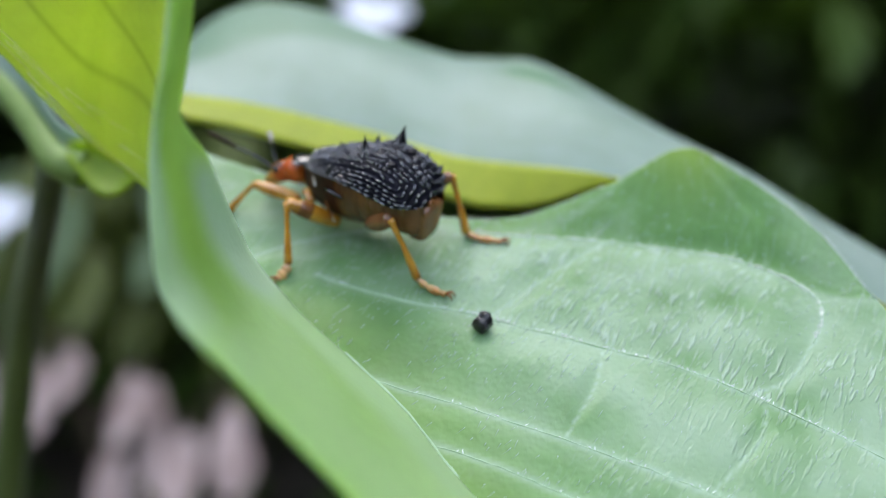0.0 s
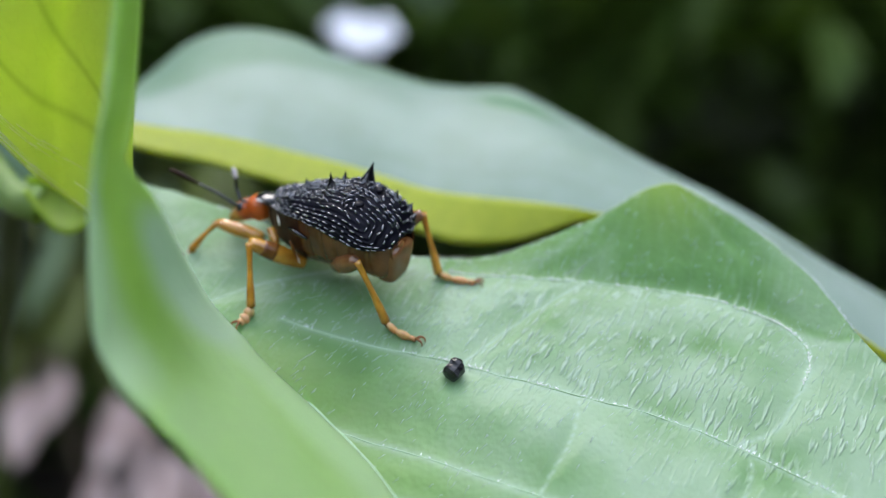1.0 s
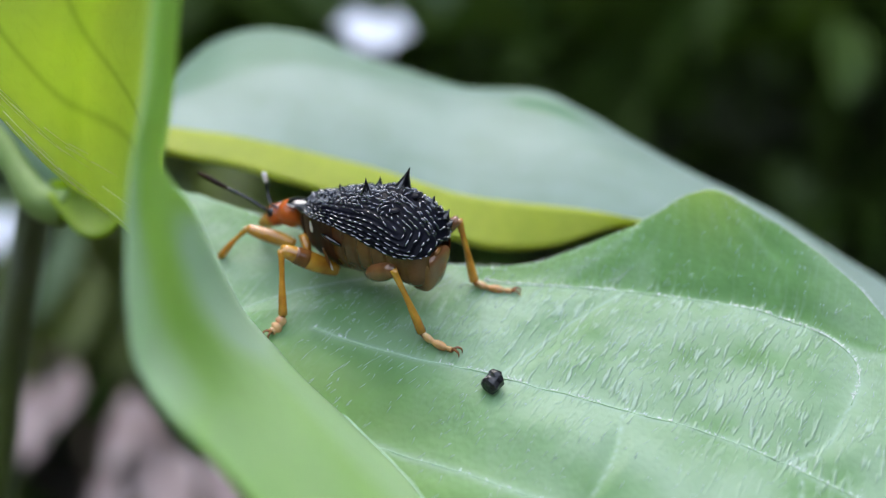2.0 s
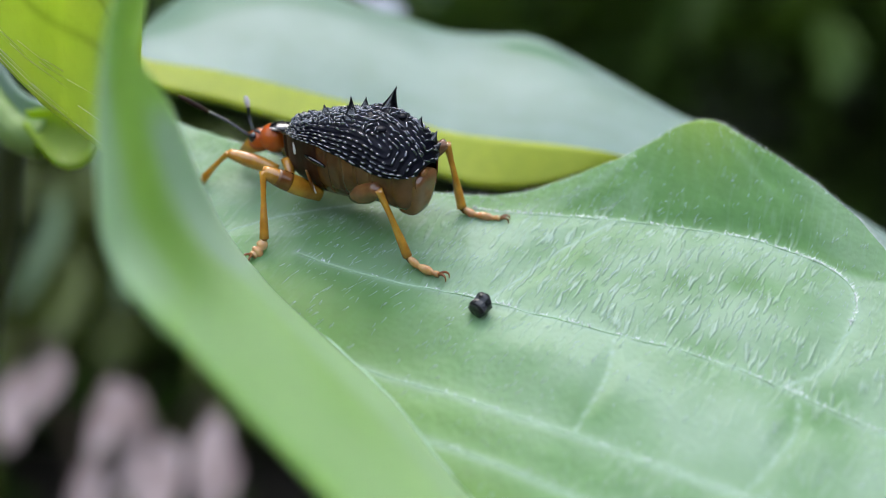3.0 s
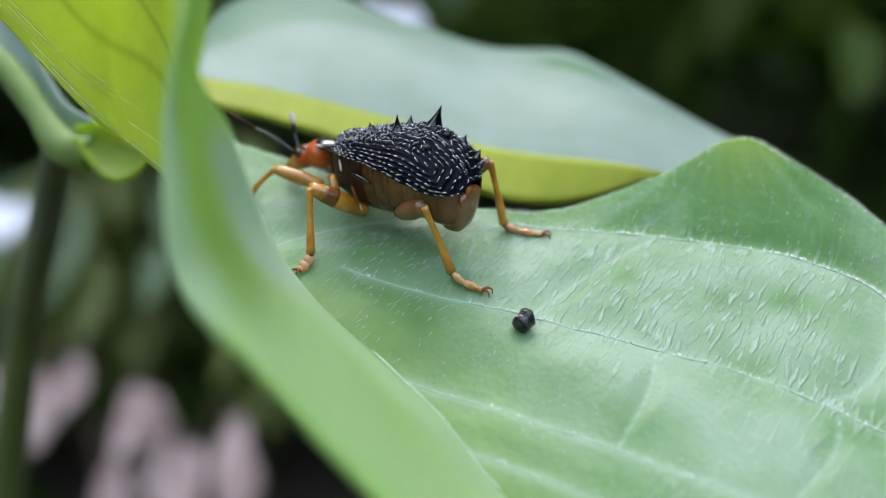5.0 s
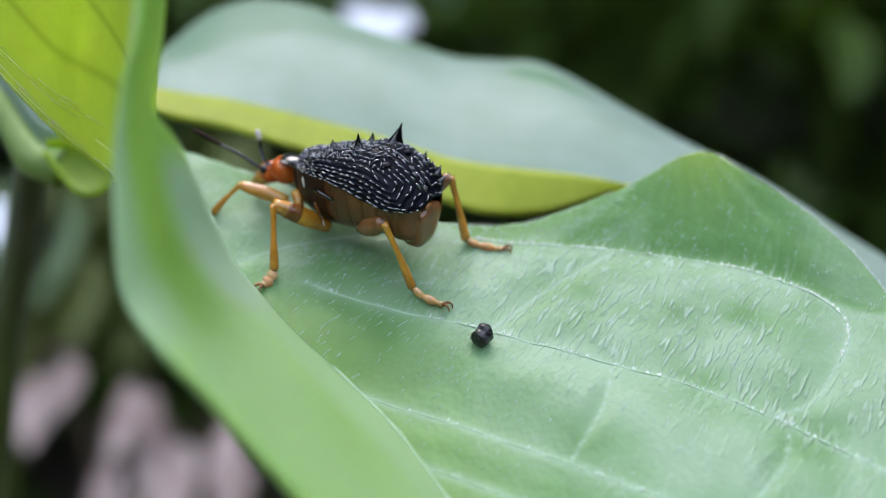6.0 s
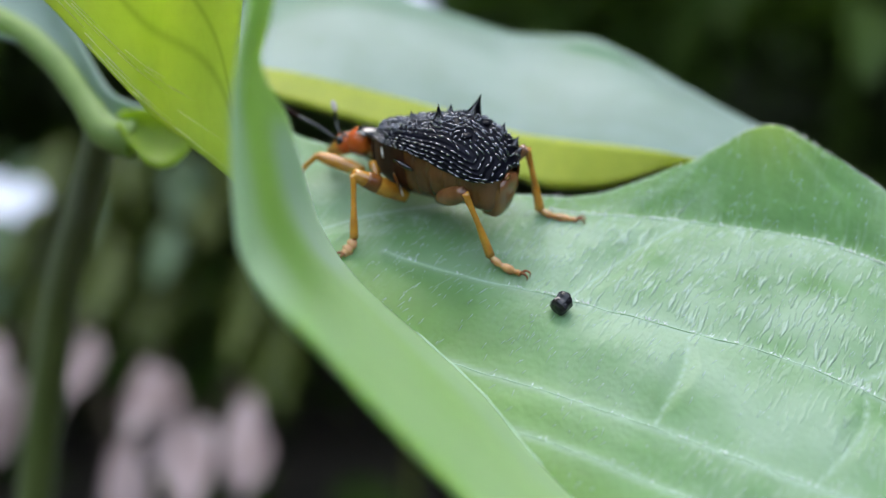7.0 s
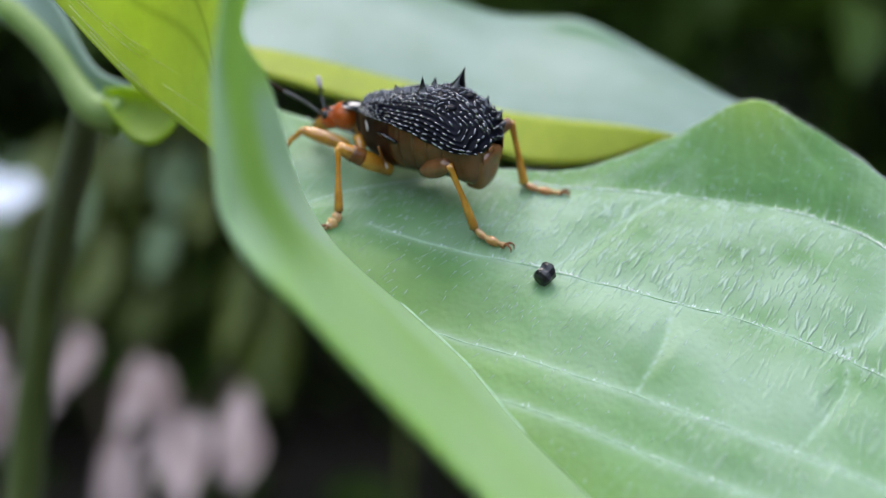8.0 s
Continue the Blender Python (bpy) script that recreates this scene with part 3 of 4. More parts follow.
def bead_mesh(side, rng):
    """Polished grains in rows on the ridges, long along the row, broken and crooked towards the seam."""
    verts, faces, taken = [], [], {}
    grid = []
    for i in range(260):
        x = 2.3 - 4.85 * i / 259
        for k in range(110):
            a = 0.025 + 0.965 * k / 109
            level = (lane(x, a) - 0.09 + 0.035 * noise.noise((x * 1.7, a * 4.0, side * 3.0)) * smooth(0.2, 0.7, a)) / 0.165
            n = round(level)
            if n >= 0 and abs(level - n) < 0.09:
                grid.append((abs(level - n) + 0.05 * rng.random(), n, x, a))
    grid.sort(key=lambda g: (g[1], round(g[2] * 3), g[0]))
    for _, n, x, a in grid:
        p, nrm = case_point(x, a, side)
        spot = Vector((SPOT.x, SPOT.y * side, SPOT.z))
        low = Vector((PIT.x, PIT.y * side, PIT.z))
        if (p - spot).length < 0.25 or (p - low).length < 0.17:
            continue
        rough = smooth(0.45, 0.75, a) * smooth(-1.9, -1.2, x)
        room = 0.215 - 0.08 * rough
        if any((p - q).length < room for q in taken.get(n, ())) or any((p - q).length < 0.105 for m in (n - 1, n + 1) for q in taken.get(m, ())):
            continue
        if rng.random() < 0.06 + 0.14 * rough:
            continue
        taken.setdefault(n, []).append(p)
        e = 0.02
        gx, ga = lane(x + e, a) - lane(x - e, a), lane(x, min(1, a + e)) - lane(x, max(0, a - e))
        tx, ta = -ga, gx
        way = case_point(x + 0.04 * tx / (abs(tx) + abs(ta) + 1e-6), min(1, max(0, a + 0.04 * ta / (abs(tx) + abs(ta) + 1e-6))), side)[0] - p
        way = (way - nrm * way.dot(nrm))
        if way.length < 1e-6:
            continue
        way = Matrix.Rotation(rng.gauss(0, 0.12 + 0.9 * rough), 3, nrm) @ way.normalized()
        across = nrm.cross(way)
        half, wide, tall = rng.uniform(0.07, 0.165), rng.uniform(0.03, 0.046), rng.uniform(0.045, 0.065)
        base = len(verts)
        for r, h in ((1.0, -0.6), (0.9, 0.35), (0.55, 0.9)):
            for q in range(8):
                t = 2 * math.pi * q / 8
                verts.append(p + way * (half * r * math.cos(t)) + across * (wide * r * math.sin(t)) + nrm * (tall * h))
        verts.append(p + nrm * tall)
        for q in range(8):
            w = (q + 1) % 8
            faces.append((base + q, base + w, base + 8 + w, base + 8 + q))
            faces.append((base + 8 + q, base + 8 + w, base + 16 + w, base + 16 + q))
            faces.append((base + 16 + q, base + 16 + w, base + 24))
    bm = bmesh.new()
    vs = [bm.verts.new(v) for v in verts]
    for f in faces:
        bm.faces.new([vs[k] for k in f])
    bmesh.ops.recalc_face_normals(bm, faces=bm.faces)
    return bm


for side in (1, -1):
    case = part("wing_case", wing_case(side), SHELL, beetle, "black wing case with rows of polished grains", thick=0.06)
    tagged(part("granulation", bead_mesh(side, random.Random(40 + side)), BEAD, case, "polished black grains in rows"), kind="stuff")


def trunk_mesh(front, back, swell=1.0):
    rows = []
    n = 110
    for i in range(n + 1):
        x = front + (back - front) * i / n
        w, zr, zu = profile(WIDE, x) * 0.94 * swell + 0.02, profile(RIM, x) + 0.06, profile(UNDER, x)
        close = math.sqrt(max(0.0, 1 - smooth(2.3, 2.85, x) ** 2))
        mid = 0.5 * (zr + zu)
        w, zr, zu = max(w, 0.7 * smooth(2.9, 2.4, x)) * close, mid + (zr - mid) * close, mid + (zu - mid) * close
        row = []
        for k in range(25):
            ang = math.pi * k / 24
            seg = 0.01 * noise.noise((x * 4, k * 0.4, 1.0)) - (0.035 * math.exp(-((((x * 1.7) % 1.0) - 0.5) / 0.09) ** 2) if x < 0.4 else 0.0)
            row.append(Vector((x, w * math.cos(ang) * (1 + seg), zr - (zr - zu) * math.sin(ang) ** 0.75)))
        rows.append(row)
    return grid_mesh(rows)


part("abdomen", trunk_mesh(1.0, -2.6), BELLY, beetle, "amber brown underside")
part("breast", trunk_mesh(2.84, 0.7, 1.02), DUSKY, beetle, "dark brown breast")
bm = ellipsoid((0, 0, 0), (1, 1, 1), 32, 24)
for v in bm.verts:  # a blunt plate that leans back
    c = [math.copysign(abs(k) ** 0.6, k) for k in v.co]
    v.co = Vector((-2.22 + 0.42 * c[0] - 0.14 * c[2], 0.70 * c[1] * (1 + 0.22 * c[2]), 1.38 + 0.76 * c[2]))
part("tail_plate", bm, TAIL, beetle, "amber brown tail plate")
part("scutellum", ellipsoid((-2.57, 0.12, 2.16), (0.07, 0.2, 0.12)), BAND, beetle, "brown plate under the wing tips")


def seam(a, b, r, material, bow=(0, 0, 0), label="raised seam of the flank"):
    t = [k / 8 for k in range(9)]
    pts = [Vector(a).lerp(Vector(b), k) + Vector(bow) * math.sin(math.pi * k) for k in t]
    part("suture", tube(pts, [r * (0.3 + 0.7 * math.sin(math.pi * (0.1 + 0.8 * k))) for k in t], 10, 0.6), material, beetle, label)


# the two pale streaks are glints, put in as coloured seams
seam((1.80, 0.98, 2.52), (1.70, 1.06, 2.15), 0.045, GLINT)
seam((1.14, 1.26, 2.30), (0.30, 1.42, 2.20), 0.15, BLACK, label="glossy black bulge of the flank")
seam((1.13, 1.22, 1.72), (0.78, 1.26, 1.06), 0.03, GLINT)
seam((1.16, 1.24, 1.80), (0.86, 1.28, 1.2), 0.05, BAND)
for side in (1, -1):
    part("hip_cone", tube([(2.45, 0.55 * side, 1.6), (2.2, 0.75 * side, 1.3), (1.95, 0.95 * side, 0.98)], [0.2, 0.16, 0.05], 12), AMBER, beetle, "pointed amber hip")
part("pronotum", ellipsoid((3.34, 0, 1.98), (0.52, 0.5, 0.5)), RUST, beetle, "rust-red thorax plate")
part("collar", ellipsoid((2.98, 0, 2.44), (0.46, 0.4, 0.16)), BLACK, beetle, "black collar")
# glint on the collar, modelled as a pale strip
part("collar_glint", tube([(3.28, 0.3, 2.44), (3.1, 0.4, 2.5), (2.85, 0.46, 2.52)], [0.02, 0.038, 0.02], 8), GLINT, beetle, "pale strip for a glint on the collar")
part("shoulder", tube([(2.85, 0.42, 2.52), (2.4, 0.66, 2.62), (1.8, 0.92, 2.72)], [0.05, 0.09, 0.03], 8), BLACK, beetle, "black shoulder ridge")
head = part("head", ellipsoid((4.0, 0, 1.74), (0.42, 0.38, 0.40)), RUST, beetle, "rust-red head")
for side in (1, -1):
    part("eye", ellipsoid((4.06, 0.26 * side, 1.9), (0.17, 0.15, 0.2)), BLACK, head, "black eye")
part("brow", tube([(3.75, 0.14, 2.1), (4.05, 0.1, 2.1), (4.3, 0.06, 1.9)], [0.05, 0.09, 0.05], 10), BLACK, head, "black brow")
bm = tube([(4.1, 0, 1.6), (4.4, 0, 1.42), (4.7, 0, 1.24), (4.86, 0, 1.12)], [0.32, 0.27, 0.18, 0.07], 16)
part("muzzle", bm, AMBER, head)


def spine(base, tip, r):
    """A thorn with a flaring foot."""
    a, b = Vector(base), Vector(tip)
    t = [k / 9 for k in range(10)]
    part("spine", tube([a.lerp(b, k) for k in t], [r * (0.55 * (1 - k) + 0.45 * (1 - k) ** 2.2) + 0.006 for k in t], 12), BLACK, beetle)


for base, tip, r in (
    ((-0.76, -0.65, 3.46), (-1.0, -0.8, 4.40), 0.42),
    ((-0.08, 0.38, 3.44), (-0.02, 0.30, 4.24), 0.32),
    ((0.06, -0.55, 3.38), (0.03, -0.62, 3.90), 0.28),
    ((-1.74, -0.78, 2.98), (-1.86, -0.92, 3.54), 0.36),
    ((1.2, 0.0, 3.2), (1.24, 0.0, 3.6), 0.26),
    ((-2.12, -1.1, 2.7), (-2.2, -1.3, 2.98), 0.24),
    ((-2.3, -1.0, 2.5), (-2.42, -1.2, 2.68), 0.2),
):
    spine(base, tip, r)


def knob(place, size, skin, label):
    bm = ellipsoid(place, size, 20, 14)
    for v in bm.verts:
        v.co += (v.co - Vector(place)) * 0.12 * noise.noise(v.co * 5)
    part("knob", bm, skin, beetle, label)


for side in (1, -1):
    knob((2.14, 0.2 * side, 2.92), (0.2, 0.17, 0.17), BLACK, "black knob behind the collar")
    knob((1.74, 0.16 * side, 3.08), (0.2, 0.16, 0.16), BLACK, "black knob behind the collar")
    at, out = case_point(SPOT.x, 0.78, side)
    knob(at - out * 0.02, (0.2, 0.2, 0.09), SHELL, "bare black boss on the wing case")


def thigh_radius(r, s):
    """Slim at the hip, stout past the middle, waisted at the knee."""
    return r * (0.35 + 0.65 * math.sin(math.pi * min(1.0, 0.12 + 0.78 * s)) ** 0.8)


def leg(places, radii, band=None, stout=None):
    """Thigh, shin and foot through hip, knee, ankle and toe."""
    hip, knee, ankle, toe = [Vector(p) for p in places]
    t = [s / 14 for s in range(15)]
    thigh = part("thigh", tube([hip.lerp(knee, s) for s in t], [thigh_radius(radii[0], s) for s in t], 14), stout or AMBER, beetle)
    if band:
        u = [band[0] + (band[1] - band[0]) * s / 5 for s in range(6)]
        part("band", tube([hip.lerp(knee, s) for s in u], [thigh_radius(radii[0], s) + 0.008 for s in u], 14), BAND, thigh, "dark band round the thigh")
    shin = [knee.lerp(ankle, s) + Vector((0, 0, 0.06)) * math.sin(math.pi * s) for s in t]
    part("shin", tube(shin, [radii[1] * (1.15 - 0.35 * math.sin(math.pi * min(1.0, 1.3 * s)) + 0.25 * s ** 5) for s in t], 12), AMBER, beetle)
    part("shin_spur", tube([ankle + Vector((0, 0, 0.10)), ankle + Vector((0, 0, -0.02)), ankle + (toe - ankle) * 0.06 + Vector((0, 0, -0.2))], [radii[1] * 1.15, radii[1], 0.02], 8), BAND, beetle, "brown tip of the shin")
    way = toe - ankle
    way.z = 0
    way.normalize()
    sole = catmull([ankle, ankle.lerp(toe, 0.3) + Vector((0, 0, -0.10)), ankle.lerp(toe, 0.7) + Vector((0, 0, -0.04)), toe + Vector((0, 0, 0.06))], 24)
    size = [radii[2] * (0.5 + 0.5 * abs(math.sin((k / 24) * 2.5 * math.pi)) ** 0.8) * (0.75 + 0.5 * math.sin(math.pi * k / 24)) for k in range(25)]
    foot = part("foot", tube(sole, size, 12, 0.6), FOOT, beetle, "pale amber foot of broad lobes")
    side = way.cross(Vector((0, 0, 1))).normalized() * 0.09
    for s in (1, -1):
        hook = catmull([toe + Vector((0, 0, 0.06)), toe + way * 0.14 + side * s + Vector((0, 0, 0.15)), toe + way * 0.28 + side * s * 1.4 + Vector((0, 0, 0.10)), toe + way * 0.30 + side * s * 1.4 - Vector((0, 0, 0.05))], 10)
        part("claw", tube(hook, [0.06 - 0.0045 * k for k in range(11)], 8), BAND, foot, "brown hooked claw")


leg([(-0.5, 0.95, 1.2), (-1.78, 1.55, 1.98), (-2.66, 1.29, -0.22), (-3.75, 1.21, -0.66)], (0.36, 0.115, 0.2), stout=TAIL)
leg([(0.95, 0.8, 0.76), (2.2, 2.1, 1.84), (1.64, 2.96, -0.04), (1.71, 3.50, -0.47)], (0.32, 0.11, 0.18), (0.55, 0.78))
leg([(2.9, 0.5, 1.1), (4.46, 1.1, 1.56), (5.34, 1.63, 0.48), (5.49, 1.88, 0.25)], (0.25, 0.1, 0.13))
leg([(-1.2, -0.8, 1.5), (-2.36, -1.65, 2.46), (-2.98, -1.64, 0.29), (-4.21, -2.04, -0.02)], (0.28, 0.12, 0.2), stout=TAIL)
leg([(1.0, -0.8, 0.95), (1.9, -2.0, 1.9), (1.92, -3.42, 0.84), (2.22, -3.73, 0.59)], (0.32, 0.11, 0.16), (0.55, 0.78))
leg([(3.0, -0.5, 1.2), (4.0, -1.1, 1.6), (5.18, -2.10, 0.74), (5.39, -2.30, 0.64)], (0.25, 0.1, 0.13))


def feeler(places, tip, label):
    pts = catmull(places, 24)
    ant = part("antenna", tube(pts[:17], [0.056 + 0.014 * (k % 2) for k in range(17)], 8), BLACK, beetle)
    part("club", tube(pts[16:], [0.055, 0.07, 0.08, 0.088, 0.09, 0.09, 0.085, 0.07, 0.04], 8), tip, ant, label)


feeler([(4.3, 0.2, 1.9), (4.95, 0.38, 2.3), (5.6, 0.65, 2.65), (6.55, 1.0, 3.16)], DUSKY, "dark brown antenna club")
feeler([(4.35, -0.12, 1.92), (4.6, -0.25, 2.3), (4.72, -0.38, 2.65), (4.9, -0.5, 2.98)], CLUB, "whitish antenna club")

# ---------------------------------------------------------------- dropping
drop = thing("dropping", (1.32, 34.30, -2.40), None, "small black pellet lying on the leaf", "pellet")
axis = Vector((0.55, 0.25, 0.6)).normalized()
bm = tube([axis * k for k in (-0.36, -0.3, -0.15, 0.02, 0.15, 0.28, 0.36)], [0.12, 0.24, 0.29, 0.27, 0.29, 0.24, 0.13], 9)
for v in bm.verts:
    v.co *= 1 + 0.22 * noise.noise(v.co * 3.2) + 0.08 * noise.noise(v.co * 9)
part("pellet", bm, SPECK, drop, flat=True)

# ---------------------------------------------------------------- down of the leaf
def hairs(places, length, r):
    """Fine three-sided hairs: places are (foot, way)."""
    bm = bmesh.new()
    for foot, way in places:
        way = way.normalized()
        side = way.orthogonal().normalized()
        other = way.cross(side)
        n = length * random.uniform(0.5, 1.3)
        tip = bm.verts.new(foot + way * n)
        ring = [bm.verts.new(foot + r * (math.cos(a) * side + math.sin(a) * other)) for a in (0, 2.1, 4.2)]
        for k in range(3):
            bm.faces.new((ring[k], ring[(k + 1) % 3], tip))
    return bm


down = []
while len(down) < 1300:
    x, y = random.uniform(-5, 15), random.uniform(28, 40.6)
    if y > lerp_table(REACH, x) - 0.1 or x < lerp_table(EDGE, y) + 0.3 or noise.noise((x * 0.7, y * 0.7, 11.0)) < random.uniform(-0.5, 0.4):
        continue
    gap = vein_gap(x, y)
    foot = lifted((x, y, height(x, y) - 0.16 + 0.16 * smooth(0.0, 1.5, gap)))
    down.append((foot, Vector((-0.55 + random.uniform(-0.3, 0.3), -0.62, -0.42))))
beads = []
for line, many in zip(VEIN_PATHS[:4], (330, 330, 70, 40)):
    for k in range(many):
        n = random.uniform(0, 39)
        p = line[int(n)].lerp(line[int(n) + 1], n - int(n))
        if noise.noise((p.x * 1.6, p.y * 1.6, 4.0)) < random.uniform(-0.5, 0.3) or (p.x < 0.5 and random.random() < 0.75):
            continue
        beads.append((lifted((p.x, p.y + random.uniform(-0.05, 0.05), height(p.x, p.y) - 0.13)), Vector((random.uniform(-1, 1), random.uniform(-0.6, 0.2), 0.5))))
tagged(part("down", hairs(down, 0.34, 0.009), HAIR, leaf, "fine white hairs lying on the blade"), kind="stuff")
FRINGE = coat_material("fringe_white", (0.65, 0.70, 0.62), (0.8, 0.84, 0.78), 0.5, 800)
tagged(part("vein_hairs", hairs(beads, 0.13, 0.022), FRINGE, leaf, "white bristles along the veins"), kind="stuff")
fringe = []
while len(fringe) < 700:
    x = random.uniform(-8, 14)
    y = lerp_table(REACH, x) - random.uniform(0.0, 0.25)
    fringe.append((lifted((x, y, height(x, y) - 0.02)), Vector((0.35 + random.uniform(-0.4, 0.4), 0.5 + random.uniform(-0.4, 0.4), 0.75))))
while len(fringe) < 1500:
    x = random.uniform(8.2, 14.1)
    y = lerp_table(REACH, x) - random.uniform(0.0, 0.3)
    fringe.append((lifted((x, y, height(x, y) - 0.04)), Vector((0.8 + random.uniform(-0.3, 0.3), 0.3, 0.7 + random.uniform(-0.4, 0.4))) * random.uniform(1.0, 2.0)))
tagged(part("fringe", hairs(fringe, 0.18, 0.008), FRINGE, leaf, "white hairs along the margin"), kind="stuff")
edge_hairs = []
sheet = lobe_rows()
while len(edge_hairs) < 34:
    i = random.randrange(34, 116)
    j = random.randrange(1, 9)
    edge_hairs.append((sheet[i][j] + Vector((0, -0.16, 0.02)), sheet[i - 5][j] - sheet[i][j] + Vector((0, -0.03, 0.0))))
STREAK = coat_material("hair_pale_yellow", (0.80, 0.84, 0.50), (0.88, 0.90, 0.62), 0.3, 800, spec=1.0)
tagged(part("lobe_hairs", hairs(edge_hairs, 2.2, 0.02), STREAK, leaf, "long pale hairs along the lobe"), kind="stuff")

# ---------------------------------------------------------------- the shoot beside the leaf
shoot = thing("shoot", (-15.92, 43.00, 3.52), None, "slender green shoot with a small drooping leaf", "plant shoot")
ORIGIN = Vector((-15.92, 43.00, 3.52))


def shifted(pts):
    return [Vector(p) - ORIGIN for p in pts]


arc = catmull(shifted([(-23.49, 45.00, 9.28), (-20.33, 44.50, 7.97), (-18.44, 44.00, 6.58), (-17.05, 43.50, 4.97), (-15.92, 43.00, 3.63), (-14.76, 43.00, 3.28)]), 40)
part("stem", tube(arc, [0.55] * 25 + [0.55 + 0.02 * k for k in range(16)], 14), STEM, shoot, "curved green stem")
stalk = catmull(shifted([(-16.41, 44.00, 3.95), (-18.17, 48.00, 2.36), (-20.88, 54.00, 0.32), (-24.01, 60.00, -3.87), (-26.20, 64.00, -9.67), (-27.66, 66.00, -16.40), (-28.86, 68.00, -24.26), (-32.65, 75.00, -43.00)]), 60)
part("stalk", tube(stalk, [0.6 + 0.012 * k for k in range(61)], 14), STALK, shoot, "upright green stalk")
a, b = catmull(shifted([(-15.32, 42.50, 4.21), (-14.59, 42.50, 4.39), (-13.90, 42.50, 4.39), (-13.27, 42.40, 4.29), (-12.69, 42.30, 4.10), (-12.20, 42.20, 3.77)]), 30), catmull(shifted([(-15.10, 42.00, 3.84), (-14.39, 41.80, 2.92), (-13.73, 41.70, 2.28), (-13.05, 41.70, 2.26), (-12.49, 41.80, 2.78), (-12.12, 42.00, 3.57)]), 30)
part("leaflet", grid_mesh([[p.lerp(q, s / 12) + Vector((0, 0.5, 0)) * math.sin(math.pi * s / 12) for s in range(13)] for p, q in zip(a, b)]), LEAFLET, shoot, "small drooping yellow-green leaf", thick=0.15)
a, b = catmull(shifted([(-28.69, 48.00, 13.02), (-24.02, 47.00, 12.24), (-20.77, 46.00, 10.98), (-18.17, 44.50, 8.34), (-16.00, 43.20, 5.29), (-14.26, 42.90, 4.44)]), 40), catmull(shifted([(-26.30, 44.00, 7.17), (-22.73, 44.00, 7.41), (-20.34, 44.00, 7.46), (-18.46, 43.50, 6.50), (-16.86, 43.00, 4.80), (-15.08, 42.60, 3.83)]), 40)
part("young_leaf", grid_mesh([[p.lerp(q, s / 12) + Vector((0, 0.4, -0.3)) * math.sin(math.pi * s / 12) for s in range(13)] for p, q in zip(a, b)]), REAR, shoot, "pale young leaf clasping the stem", thick=0.2)

# ---------------------------------------------------------------- surroundings
GROUND = coat_material("dark_soil", (0.02, 0.017, 0.012), (0.09, 0.072, 0.052), 0.9, 25, bump=0.3, fine=200)
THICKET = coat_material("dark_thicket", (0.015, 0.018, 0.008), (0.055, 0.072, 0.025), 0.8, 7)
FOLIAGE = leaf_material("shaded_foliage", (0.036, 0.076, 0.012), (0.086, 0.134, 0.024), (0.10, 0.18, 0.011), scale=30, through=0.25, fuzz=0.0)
DRY = coat_material("dry_leaf_pink", (0.27, 0.19, 0.17), (0.50, 0.395, 0.37), 0.8, 60)
PETAL = coat_material("white_petal", (0.75, 0.77, 0.82), (0.86, 0.87, 0.90), 0.5, 40)
bm = bmesh.new()
bmesh.ops.create_grid(bm, x_segments=60, y_segments=60, size=60000)
for v in bm.verts:
    v.co.z = 15 * noise.noise(v.co * 0.004)
ground = new("ground")
part("soil", bm, GROUND, ground)
tagged(ground, "dark bare soil under the plants", "ground", kind="structure")
# ring added to block low skylight; unseen behind the viewer, lower there for fill
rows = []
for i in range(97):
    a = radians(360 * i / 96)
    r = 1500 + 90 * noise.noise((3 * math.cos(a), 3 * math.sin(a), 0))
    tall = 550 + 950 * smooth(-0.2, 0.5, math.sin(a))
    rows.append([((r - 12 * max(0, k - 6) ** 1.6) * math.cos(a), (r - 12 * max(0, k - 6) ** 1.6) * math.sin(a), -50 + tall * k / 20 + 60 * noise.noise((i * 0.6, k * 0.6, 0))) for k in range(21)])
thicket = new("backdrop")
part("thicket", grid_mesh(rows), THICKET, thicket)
tagged(thicket, "dark thicket all round, added to block low skylight", "thicket", kind="structure")


def leaf_sheet(length, width, sag, turn, place, bm):
    """A pointed leaf, added to bm."""
    m = Matrix.Translation(place) @ turn
    rows = []
    for i in range(13):
        u = i / 12
        w = width * math.sin(math.pi * u ** 0.8) ** 0.8 * 0.5 + 0.02 * width
        rows.append([bm.verts.new(m @ Vector((u * length, w * k / 3, -sag * u * u + 0.25 * abs(w * k / 3)))) for k in range(-3, 4)])
    for a, b in zip(rows, rows[1:]):
        for k in range(6):
            bm.faces.new((a[k], a[k + 1], b[k + 1], b[k]))
    return bm


def turn_of(rx, ry, rz):
    return Euler((radians(rx), radians(ry), radians(rz))).to_matrix().to_4x4()


# foliage behind, and a canopy added overhead, mostly unseen, to keep the distance dark
hedge = thing("hedge", (0, 700, -100), None, "dense dark green foliage with an added canopy that shades the distance", "hedge", kind="stuff")
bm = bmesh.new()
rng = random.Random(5)
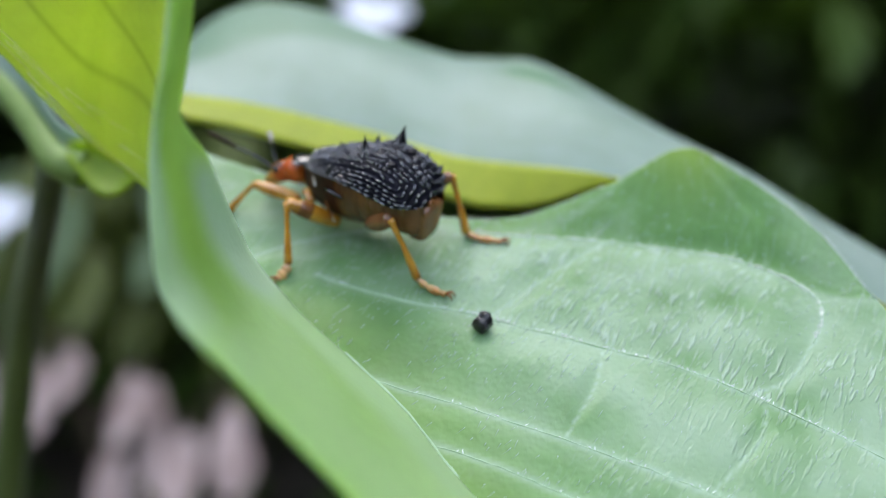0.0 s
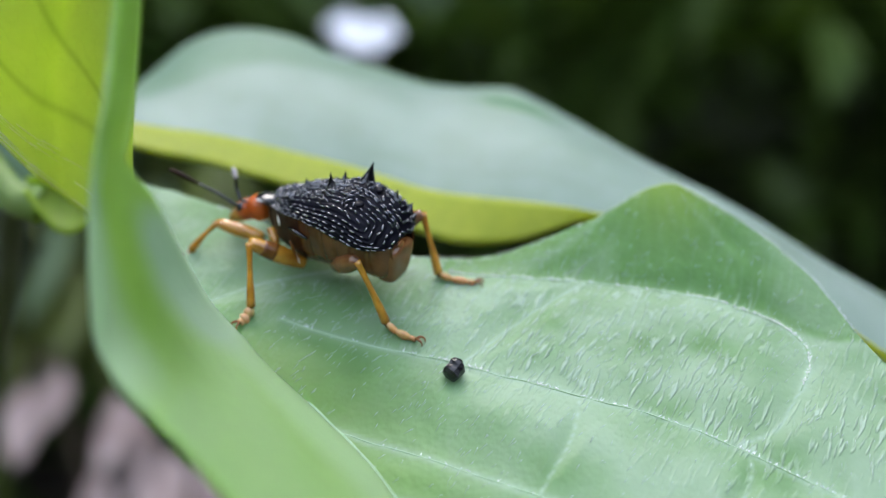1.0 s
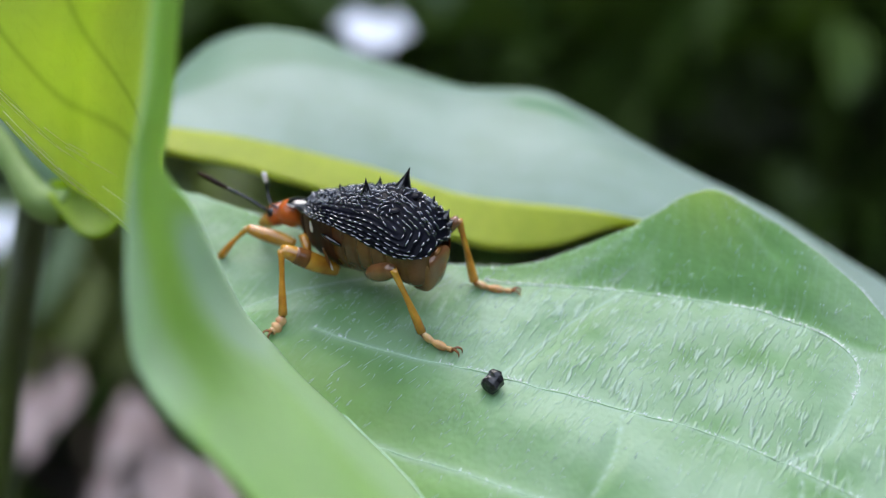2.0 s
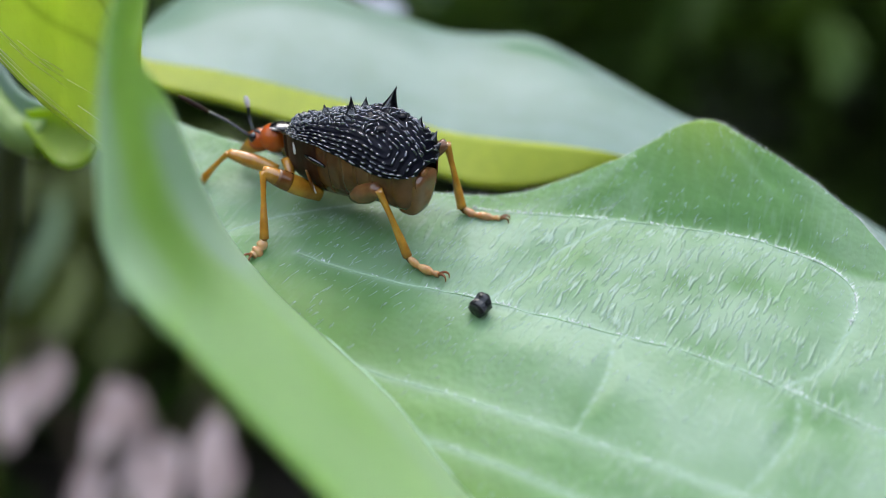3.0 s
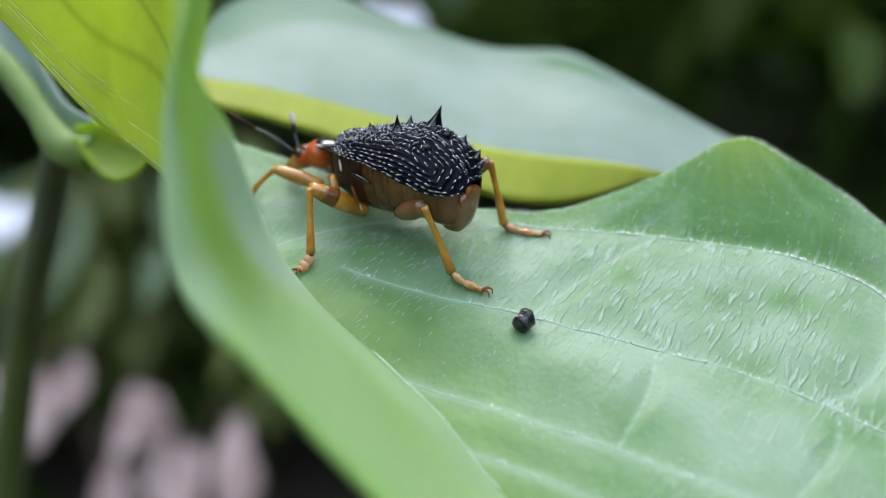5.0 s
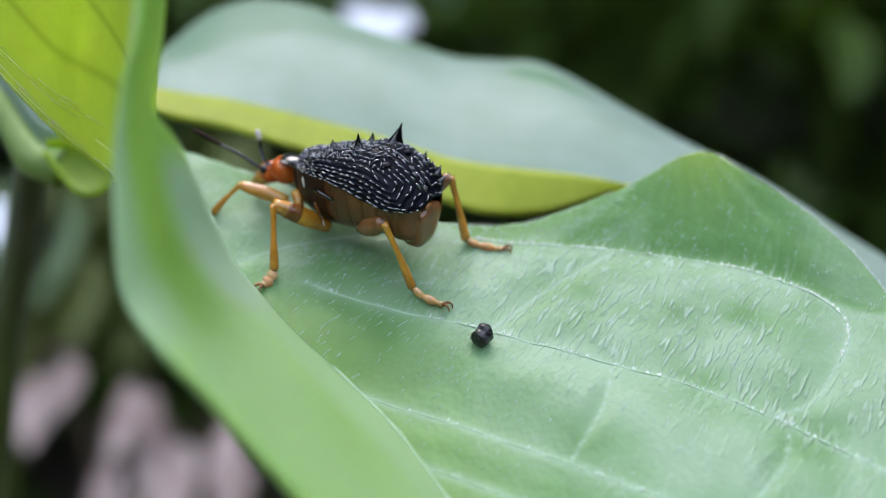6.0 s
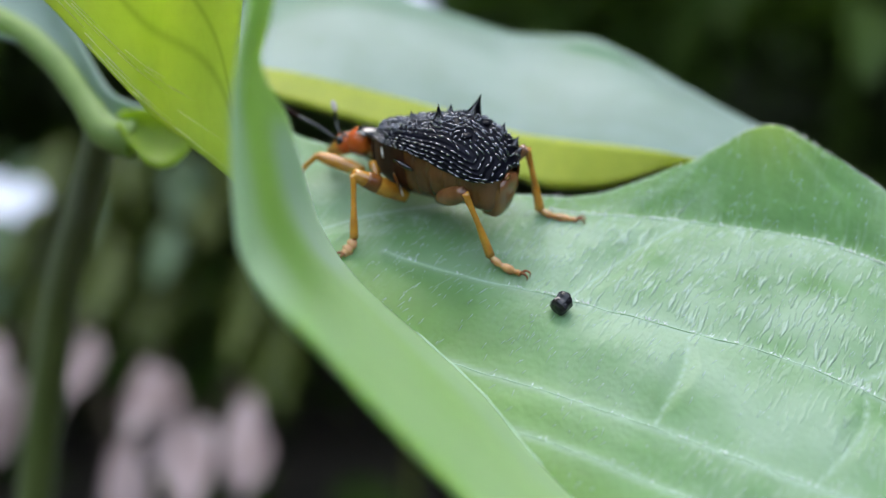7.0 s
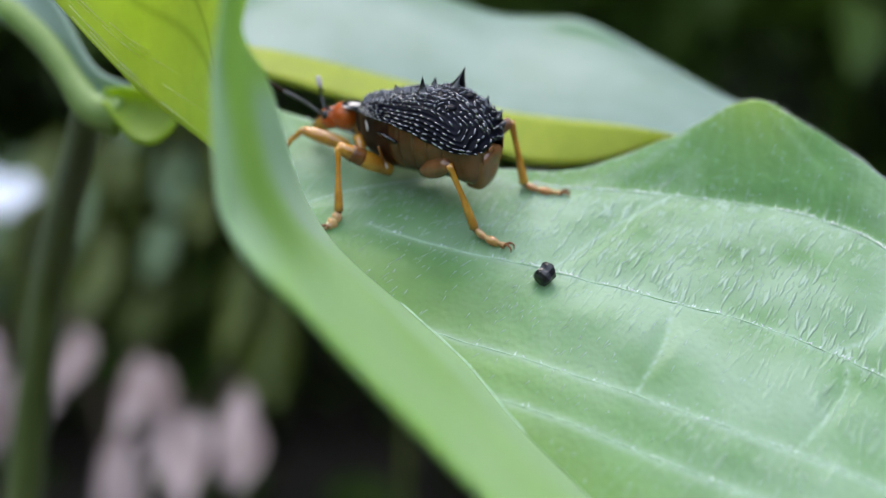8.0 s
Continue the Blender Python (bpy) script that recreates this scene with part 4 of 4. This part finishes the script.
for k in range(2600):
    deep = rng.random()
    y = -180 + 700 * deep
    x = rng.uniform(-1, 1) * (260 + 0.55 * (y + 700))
    # canopy leaves, added to block skylight
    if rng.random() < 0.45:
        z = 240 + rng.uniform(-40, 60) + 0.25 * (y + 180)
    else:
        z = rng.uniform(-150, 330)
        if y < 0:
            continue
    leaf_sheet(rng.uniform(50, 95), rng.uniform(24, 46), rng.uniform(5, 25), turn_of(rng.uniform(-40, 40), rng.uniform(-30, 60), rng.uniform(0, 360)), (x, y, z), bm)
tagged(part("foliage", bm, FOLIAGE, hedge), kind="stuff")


# blurred plants behind: dry hanging leaves, green shoots, and white blossoms made up for bright spots
def hanging(name, places, material, parent, label=""):
    """Leaves that hang from a twig: (tip place, length, width, lean)."""
    for place, length, width, lean in places:
        bm = leaf_sheet(length, width, 0.12 * length, turn_of(lean, 90, 90), (0, 0, 0), bmesh.new())
        bm.transform(Matrix.Translation(Vector(place)) @ turn_of(-30, 0, 0))
        part(name, bm, material, parent, label, thick=0.4)


def twig(points, r, parent, material):
    pts = catmull(points, 30)
    part("twig", tube(pts, [r * (1 - 0.5 * k / 30) for k in range(31)], 8), material, parent)


TWIG = coat_material("brown_twig", (0.03, 0.022, 0.012), (0.09, 0.065, 0.035), 0.8, 300)
OLIVE = leaf_material("olive_foliage", (0.06, 0.085, 0.012), (0.13, 0.16, 0.025), (0.2, 0.28, 0.02), scale=60, through=0.25, fuzz=0.0)
MINT = leaf_material("grey_green_foliage", (0.10, 0.17, 0.07), (0.19, 0.27, 0.14), (0.15, 0.3, 0.06), scale=60, through=0.3, fuzz=0.2)

dry = thing("dry_plant", (-86, 290, -262), None, "dry twig with hanging faded pinkish leaves", "dry plant")
twig([(0, 0, 0), (-3, 0, 120), (-10, 0, 200), (-20, -2, 238)], 1.8, dry, TWIG)
twig([(-2, 0, 120), (12, 0, 180), (26, -1, 224)], 1.2, dry, TWIG)
twig([(-3, 0, 140), (0, 0, 190), (4, 0, 228)], 1.1, dry, TWIG)
twig([(-3, 0, 190), (-22, 0, 236), (-42, -2, 232)], 0.9, dry, TWIG)
rng = random.Random(3)
for x, z in ((-20, 238), (4, 228), (26, 222), (-42, 234), (14, 212), (-6, 206)):
    for k in range(3):
        place = (x + rng.uniform(-6, 6), rng.uniform(-8, 2), z + rng.uniform(-12, 3))
        hanging("dry_leaf", [(place, rng.uniform(17, 30), rng.uniform(7, 11), rng.uniform(-25, 25))], DRY, dry, "faded pinkish dry leaf")
        twig([(x * 0.6, 0, z - 12), (x * 0.9, -1, z + 2), place], 0.6, dry, TWIG)

herb = thing("herb", (-98, 335, -256), None, "leafy green herb with broad drooping leaves", "herb")
twig([(0, 0, 0), (2, 0, 150), (0, 0, 240), (-4, 0, 300)], 1.6, herb, OLIVE)
rng = random.Random(8)
for k in range(34):
    place = (rng.uniform(-50, 46), rng.uniform(-30, 6), rng.uniform(226, 300))
    hanging("leaf", [(place, rng.uniform(20, 42), rng.uniform(9, 16), rng.uniform(-40, 40))], MINT if k % 4 == 0 else OLIVE, herb, "grey-green drooping leaf" if k % 4 == 0 else "olive green drooping leaf")
    twig([(0, 0, 190 + 3 * k), (place[0] * 0.5, place[1] * 0.5, place[2] - 2), place], 0.7, herb, OLIVE)

# white petals added to give the bright spots in the distance
flower = thing("flower", (-18, 281, -263), None, "made-up white blossom for a bright distant spot, on a thin green stalk", "flower")
twig([(0, 0, 0), (6, 0, 150), (3, 0, 290), (0, 0, 326)], 1.3, flower, OLIVE)
for ang in (-70, -20, 30, 85):
    bm = leaf_sheet(11, 9, 2.5, turn_of(0, -35, 0), (0, 0, 0), bmesh.new())
    bm.transform(Matrix.Translation((0, -1, 326)) @ turn_of(-25, 0, 0) @ turn_of(0, 90 + ang, 0) @ turn_of(90, 0, 0))
    part("petal", bm, PETAL, flower, thick=0.5)
part("heart", ellipsoid((0, -2.5, 327), (2.5, 2, 2.5), 12, 8), PETAL, flower)
copy_thing(flower, BASE @ Matrix.Translation(Vector((-115, 271, -316)) * MM))


def motions():
    pass


motions()
